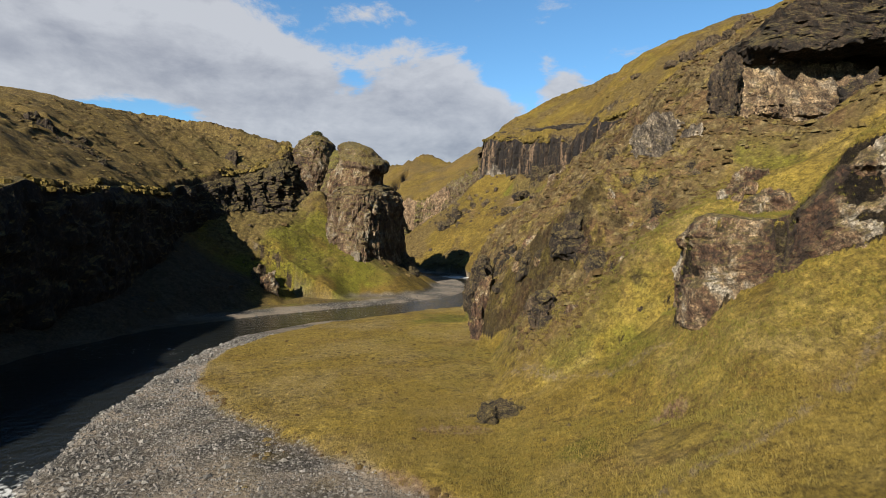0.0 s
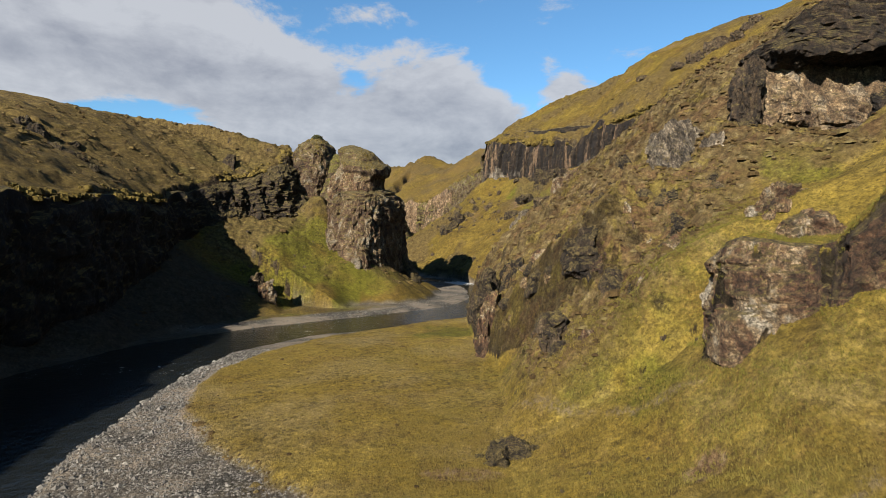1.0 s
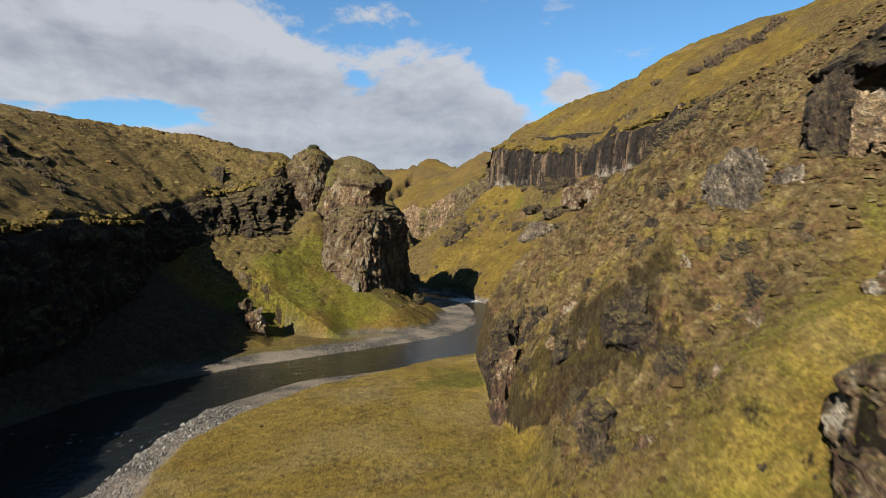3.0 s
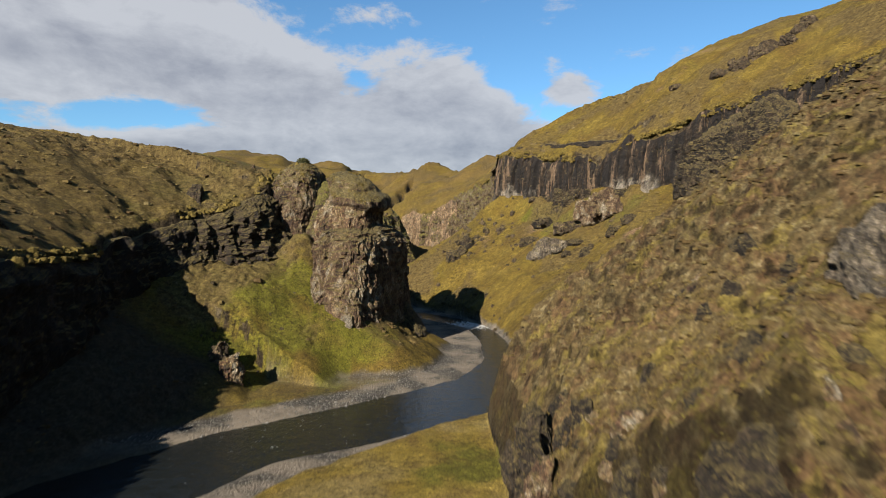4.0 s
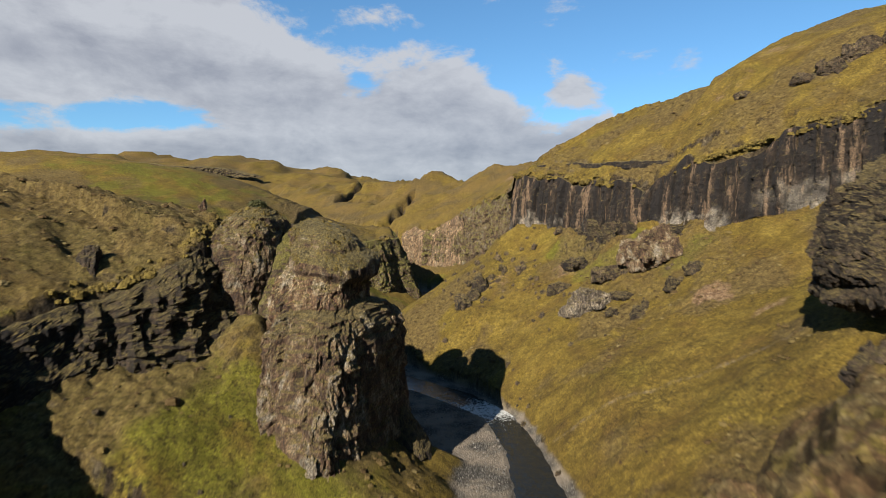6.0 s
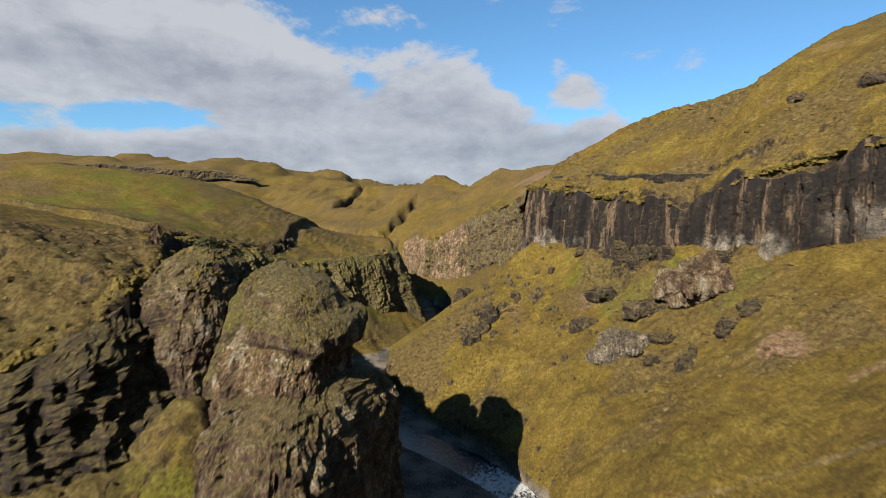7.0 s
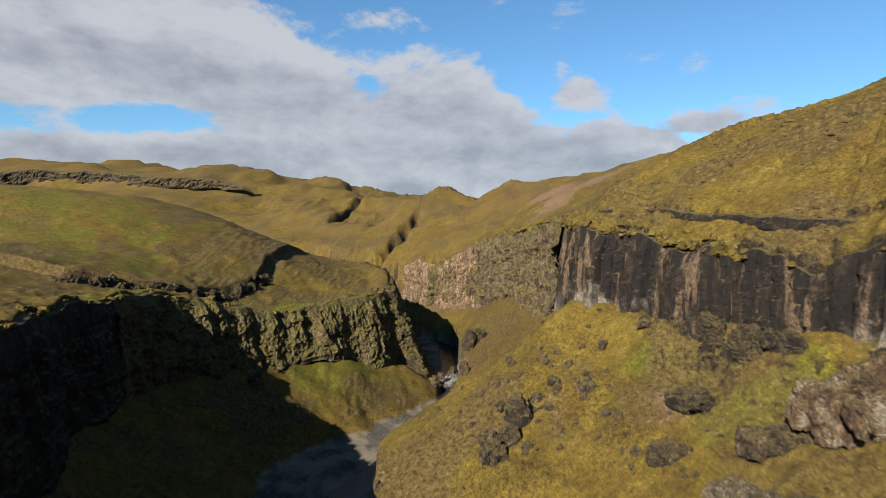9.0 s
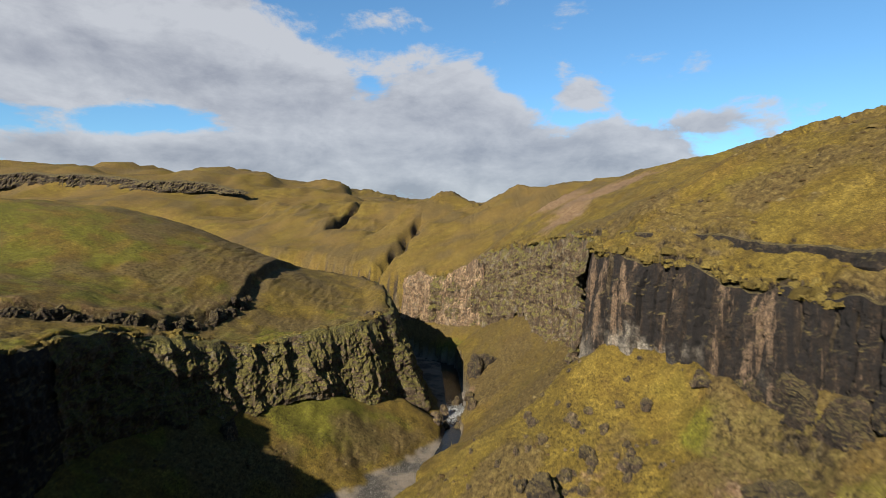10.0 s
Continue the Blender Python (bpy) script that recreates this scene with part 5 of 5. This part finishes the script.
scarp_rocks()
# rocks in the upper river
for bx, by, hs, sd in ((-20, 478, (2.6, 2.4, 2.6), 321), (-17, 486, (2.0, 2.2, 3.0), 322), (-8, 481, (3.2, 2.4, 2.0), 323), (-5, 489, (2.6, 2.6, 2.0), 324), (-16, 470, (1.6, 1.6, 1.8), 325), (-10, 470, (2.2, 1.8, 1.6), 326), (-19, 462, (1.6, 1.5, 3.8), 327), (-4, 474, (2.6, 2.0, 2.4), 328), (-11, 505, (2.2, 2.2, 2.8), 329)):
    crag("boulder", bx, by, hs, ROCK, "reddish brown boulder in the upper river", sd, turn=sd * 61 % 360, n=16, category="boulder", group="boulders in the upper river")
# grotto walls of the far bend
crag("rock_outcrop", 3.0, 520.0, (8, 8, 11), ROCK_MOSSY, "bulging mossy rock wall at a river bend", 331, pieces=4, turn=20, z=6.0, n=34)
crag("rock_outcrop", -50.0, 478.0, (5, 6, 13), ROCK, "pale streaked corner tower of the plateau rim", 333, turn=35, z=33.0, n=30)


# ---- loose stones, tufts and shrubs ----
def scatter_boulders():
    """Boulders of a few shapes strewn below the right-hand cliffs and on the banks."""
    rng = np.random.default_rng(4)
    shapes = [crag_mesh("boulder", (1, 0.8, 0.7), ROCK, 401 + i, n=11, amp=0.2, block=0.7, power=5) for i in range(6)]
    spots = []
    for _ in range(95):
        y = rng.normal(338, 17)
        spots.append((rng.normal(14, 15) - (338 - y) * 0.25, y, rng.lognormal(-0.25, 0.5)))
    for _ in range(22):
        spots.append((rng.uniform(20, 70), rng.uniform(262, 312), rng.lognormal(-0.35, 0.45)))
    for _ in range(14):
        spots.append((rng.uniform(6, 24), rng.uniform(44, 95), rng.lognormal(-1.6, 0.3)))
    for _ in range(16):
        spots.append((rng.uniform(-70, -42), rng.uniform(165, 200), rng.lognormal(-0.9, 0.4)))
    for _ in range(24):
        spots.append((rng.uniform(11, 19), rng.uniform(205, 285), rng.lognormal(-0.2, 0.4)))
    xs, ys = np.array([s[0] for s in spots]), np.array([s[1] for s in spots])
    zs, gravel = terrain(xs, ys)[:2]
    for (x, y, s), z in zip(spots, zs):
        if z < water_z(y) + 0.15:
            continue
        ob = new("boulder", shapes[int(rng.integers(6))])
        ob.matrix_world = pose(x, y, z - 0.45 * s, rng.uniform(-15, 15), rng.uniform(-15, 15), rng.uniform(0, 360)) @ Matrix.Diagonal((s, s, s, 1))
        tagged(ob, "brown boulder lying on a grass slope", "boulder", "strewn boulders")


def stone_bits(n, rng):
    """Unit stones: eight-sided lumps, as (n, 6, 3) corners."""
    base = np.array([(1, 0, 0), (0, 1, 0), (-1, 0, 0), (0, -1, 0), (0, 0, 0.8), (0, 0, -0.8)], float)
    return base[None] * (1 + rng.uniform(-0.35, 0.35, (n, 6, 3)))


STONE_FACES = np.array([(0, 1, 4), (1, 2, 4), (2, 3, 4), (3, 0, 4), (1, 0, 5), (2, 1, 5), (3, 2, 5), (0, 3, 5)])


def make_stone():
    k = Nodes("river_stones")
    col = k.ramp(k.island, (0.0, (0.075, 0.070, 0.066)), (0.5, (0.165, 0.157, 0.146)), (0.85, (0.245, 0.235, 0.22)), (1.0, (0.34, 0.325, 0.305)))
    col = k.mix(k.noise(9, 4, 0.6), k.mix(0.4, col, (0.06, 0.055, 0.05)), col)
    return k.finish(col, 0.8, None, 0.3)


def scatter_stones():
    rng = np.random.default_rng(6)
    xs = np.r_[rng.uniform(-46, 6, 42000), rng.uniform(-46, 14, 9000), rng.uniform(-66, -14, 5000)]
    ys = np.r_[rng.uniform(22, 110, 42000), rng.uniform(138, 262, 9000), rng.uniform(385, 470, 5000)]
    z, gravel = terrain(xs, ys)[:2]
    keep = (gravel > 0.35) & (z > water_z(ys) - 0.12)
    xs, ys, z = xs[keep], ys[keep], z[keep]
    n = len(xs)
    edge = np.clip(1 - (z - water_z(ys)) / 0.9, 0, 1)
    size = np.clip(rng.lognormal(-2.3, 0.45, n) * (0.85 + 0.9 * edge), 0.06, 0.75) * np.where(ys > 130, 1.1, 1.0)
    v = stone_bits(n, rng) * size[:, None, None] * np.array([1, 0.8, 0.65])
    a = rng.uniform(0, 6.28, n)
    c, s = np.cos(a)[:, None], np.sin(a)[:, None]
    v = np.stack([v[..., 0] * c - v[..., 1] * s + xs[:, None], v[..., 0] * s + v[..., 1] * c + ys[:, None], v[..., 2] + z[:, None] + 0.12 * size[:, None]], -1)
    f = (STONE_FACES[None] + 6 * np.arange(n)[:, None, None]).reshape(-1, 3)
    me = mesh_from("river_stones", v.reshape(-1, 3), f, [make_stone()], False)
    tagged(new("river_stones", me), "grey rounded river stones along the banks", "stones", kind="stuff")


def make_tuft():
    k = Nodes("grass_blades")
    col = k.ramp(k.island, (0.0, (0.110, 0.077, 0.016)), (0.35, (0.190, 0.138, 0.028)), (0.7, (0.225, 0.170, 0.036)), (1.0, (0.27, 0.21, 0.06)))
    col = k.mix(k.math("MULTIPLY", k.step(k.noise(0.018, 5, 0.6), 0.5, 0.66), 0.5), col, (0.10, 0.13, 0.016))
    return k.finish(col, 0.8, None, 0.15)


def scatter_tufts():
    rng = np.random.default_rng(8)
    xs = np.r_[rng.uniform(-38, 34, 34000), rng.uniform(-6, 36, 26000)]
    ys = np.r_[rng.uniform(30, 110, 34000), rng.uniform(26, 70, 26000)]
    z, gravel, rough, steep = terrain(xs, ys)[:4]
    keep = (gravel < 0.2) & (steep < 0.2) & (z > water_z(ys) + 0.6) & (fbm(xs / 5, ys / 5, octaves=2, seed=131) > -0.5)
    xs, ys, z = xs[keep], ys[keep], z[keep]
    n = len(xs)
    h = rng.uniform(0.10, 0.24, n)
    blades = 7
    a = rng.uniform(0, 6.28, (n, blades))
    w = 0.022
    out = h[:, None] * rng.uniform(0.3, 1.1, (n, blades))
    bx, by = xs[:, None] + rng.normal(0, 0.10, (n, blades)), ys[:, None] + rng.normal(0, 0.10, (n, blades))
    ca, sa = np.cos(a), np.sin(a)
    zz = z[:, None] + 0 * a - 0.08
    p0 = np.stack([bx - sa * w, by + ca * w, zz], -1)
    p1 = np.stack([bx + sa * w, by - ca * w, zz], -1)
    p2 = np.stack([bx + ca * out, by + sa * out, zz + h[:, None] * rng.uniform(0.6, 1.2, (n, blades)) + 0.08], -1)
    v = np.stack([p0, p1, p2], 2).reshape(-1, 3)
    f = np.arange(len(v)).reshape(-1, 3)
    me = mesh_from("grass_tufts", v, f, [make_tuft()], False)
    tagged(new("grass_tufts", me), "tufts of straw and olive autumn grass on the slopes", "grass", kind="stuff")


def make_heath():
    k = Nodes("heather_clumps")
    col = k.ramp(k.island, (0.0, (0.070, 0.044, 0.019)), (0.5, (0.135, 0.090, 0.036)), (0.8, (0.195, 0.145, 0.052)), (1.0, (0.26, 0.21, 0.10)))
    col = k.mix(k.step(k.noise(4, 6, 0.7), 0.4, 0.65), k.mix(0.35, col, (0.03, 0.022, 0.012)), col)
    return k.finish(col, 0.9, k.bump(k.noise(5, 6, 0.7), 0.9, 0.3), 0.1)


def scatter_heath():
    rng = np.random.default_rng(9)
    xs = np.r_[rng.uniform(4, 70, 12000), rng.uniform(-120, 110, 9000), rng.uniform(-36, 10, 5200)]
    ys = np.r_[rng.uniform(60, 135, 12000), rng.uniform(120, 420, 9000), rng.uniform(34, 112, 5200)]
    z, gravel, rough, steep = terrain(xs, ys)[:4]
    keep = (rough + 0.35 * fbm(xs / 8, ys / 8, octaves=2, seed=141) > 0.42) & (gravel < 0.1) & (z > water_z(ys) + 2)
    edge = (np.arange(len(xs)) >= 21000) & (((gravel > 0.04) & (gravel < 0.8) & (ys < 78)) | ((gravel < 0.04) & (rng.random(len(xs)) < 0.03) & (xs < -2) & (z > water_z(ys) + 0.9)))
    keep |= edge
    dz = np.hypot(terrain(xs + 0.6, ys)[0] - z, terrain(xs, ys + 0.6)[0] - z) / 0.6
    keep &= dz < 0.95
    xs, ys, z = xs[keep], ys[keep], z[keep]
    n = len(xs)
    ring = 7
    a = np.arange(ring) / ring * 2 * np.pi
    size = rng.lognormal(-1.35, 0.4, n) * np.where(edge[keep], 0.75, 1.0) * np.where(ys > 140, 1.7, 1.0)
    v = np.zeros((n, 2 * ring + 1, 3))
    for j, (r, h) in enumerate(((1.0, -0.25), (0.72, 0.42))):
        rr = r * (1 + rng.uniform(-0.3, 0.3, (n, ring)))
        v[:, j * ring:(j + 1) * ring, 0], v[:, j * ring:(j + 1) * ring, 1] = np.cos(a) * rr, np.sin(a) * rr
        v[:, j * ring:(j + 1) * ring, 2] = h + rng.uniform(-0.15, 0.15, (n, ring))
    v[:, -1, 2] = 0.62 + rng.uniform(-0.1, 0.15, n)
    v = v * size[:, None, None] * np.array([1, 1, 0.8]) + np.stack([xs, ys, z], -1)[:, None]
    f = []
    for i in range(ring):
        j = (i + 1) % ring
        f += [(i, j, ring + j), (i, ring + j, ring + i), (ring + i, ring + j, 2 * ring)]
    f = (np.array(f)[None] + (2 * ring + 1) * np.arange(n)[:, None, None]).reshape(-1, 3)
    me = mesh_from("heather", v.reshape(-1, 3), f, [make_heath()], False)
    tagged(new("heather", me), "brown heather and moss clumps on rocky slopes", "heather", kind="stuff")


def make_brow():
    k = Nodes("hanging_turf")
    col = k.ramp(k.island, (0.0, (0.105, 0.078, 0.022)), (0.5, (0.185, 0.138, 0.036)), (1.0, (0.255, 0.195, 0.055)))
    col = k.mix(k.step(k.noise(3, 6, 0.7), 0.36, 0.6), k.mix(0.6, col, (0.025, 0.02, 0.008)), col)
    return k.finish(col, 0.9, k.bump(k.noise(4, 6, 0.7), 0.9, 0.4), 0.1)


def turf_brows():
    """Shaggy turf that hangs over the cliff tops and the tower's heads."""
    rng = np.random.default_rng(14)
    spots = []
    for line, side, shift, many in ((CLIFF_R[:11], -1, 0.4, 3100), (CLIFF_R[9:19], -1, 0.4, 1200), (RIM_L[2:22], 1, 0.6, 2600)):
        p, u = resample(line, 0.8)
        d = np.gradient(p[:, :2], axis=0)
        d /= np.linalg.norm(d, axis=1)[:, None]
        n = side * np.stack([d[:, 1], -d[:, 0]], -1)
        i = rng.integers(0, len(p), many)
        hang = 0.5 if many > 3000 else 0.0
        off = shift * wobble(p[i, 0], p[i, 1]) + rng.normal(-0.9, 1.0, many)
        x, y = p[i, 0] + n[i, 0] * off, p[i, 1] + n[i, 1] * off
        keep = fbm(x / 11, y / 11, octaves=2, seed=191) > -0.15
        z = np.maximum(np.minimum(terrain(x, y)[0], p[i, 3] + 3), p[i, 3] - hang * rng.uniform(-0.5, 2.6, many))
        spots.append(np.stack([x, y, z], -1)[keep & (z > p[i, 3] - 3.2)])
    for ob in TOWER.children:
        if ob.name.startswith(("spire", "head")):
            co, no = np.empty(3 * len(ob.data.vertices), np.float32), np.empty(3 * len(ob.data.vertices), np.float32)
            ob.data.vertices.foreach_get("co", co)
            ob.data.vertices.foreach_get("normal", no)
            co, no = co.reshape(-1, 3), no.reshape(-1, 3)
            top = co[(no[:, 2] > 0.35) & (co[:, 2] > 44)]
            spots.append(top[rng.integers(0, len(top), min(700, len(top)))])
    v0 = np.vstack(spots)
    n = len(v0)
    crown = np.arange(n) >= n - len(spots[-1]) - len(spots[-2])
    ring = 7
    a = np.arange(ring) / ring * 2 * np.pi
    size = rng.lognormal(-0.85, 0.5, n) * np.where(crown, 0.36, 1.0)
    v = np.zeros((n, 2 * ring + 1, 3))
    for j, (r, h) in enumerate(((1.0, -0.7), (0.8, 0.3))):
        rr = r * (1 + rng.uniform(-0.35, 0.35, (n, ring)))
        v[:, j * ring:(j + 1) * ring, 0], v[:, j * ring:(j + 1) * ring, 1] = np.cos(a) * rr, np.sin(a) * rr
        v[:, j * ring:(j + 1) * ring, 2] = h + rng.uniform(-0.25, 0.2, (n, ring))
    v[:, -1, 2] = 0.5 + rng.uniform(-0.1, 0.2, n)
    v = v * size[:, None, None] * np.array([1, 1, 1.0]) + v0[:, None]
    f = []
    for i in range(ring):
        j = (i + 1) % ring
        f += [(i, j, ring + j), (i, ring + j, ring + i), (ring + i, ring + j, 2 * ring)]
    f = (np.array(f)[None] + (2 * ring + 1) * np.arange(n)[:, None, None]).reshape(-1, 3)
    me = mesh_from("hanging_turf", v.reshape(-1, 3), f, [make_brow()], False)
    tagged(new("hanging_turf", me), "shaggy olive turf hanging over the cliff edges", "turf", kind="stuff")


def bush(x, y, z, size, seed):
    """A low shrub: stems and a crown of many small leaves."""
    rng = np.random.default_rng(seed)
    root = tagged(new("bush"), "small dark green windswept shrub on a rock tower", "bush")
    root.location = (x, y, z)
    bm = bmesh.new()
    for i in range(7):
        a, t = rng.uniform(0, 6.28), rng.uniform(0.2, 0.8)
        m = Matrix.Rotation(a, 4, "Z") @ Matrix.Rotation(t, 4, "Y") @ Matrix.Translation((0, 0, 0.4 * size))
        bmesh.ops.create_cone(bm, segments=5, radius1=0.05 * size, radius2=0.015 * size, depth=0.9 * size, matrix=m)
    me = bpy.data.meshes.new("stem")
    bm.to_mesh(me)
    bm.free()
    me.materials.append(ROCK)
    part("stem", me, root)
    n = 1500
    d = rng.normal(0, 1, (n, 3))
    d /= np.linalg.norm(d, axis=1)[:, None]
    c = d * rng.uniform(0.35, 1, n)[:, None] * np.array([size, size, size * 0.62])
    c = c * (1 + 0.3 * fbm(c[:, 0] / size * 2, c[:, 1] / size * 2, c[:, 2] / size * 2, 2, seed))[:, None] + (0, 0, size * 0.6)
    u, w = rng.normal(0, 1, (n, 3)), rng.normal(0, 1, (n, 3))
    u, w = (q / np.linalg.norm(q, axis=1)[:, None] * 0.12 * size for q in (u, w))
    v = np.stack([c - u, c + w, c + u, c - w], 1).reshape(-1, 3)
    k = Nodes("shrub_leaves")
    leaf = k.finish(k.ramp(k.island, (0.0, (0.035, 0.042, 0.012)), (1.0, (0.095, 0.095, 0.03))), 0.7, None, 0.2)
    part("crown", mesh_from("crown", v, np.arange(4 * n).reshape(-1, 4), [leaf], False), root)
    return root


scatter_boulders()
scatter_stones()
scatter_tufts()
scatter_heath()
turf_brows()
bush(-49.0, 222.5, 58.3, 2.0, 3)
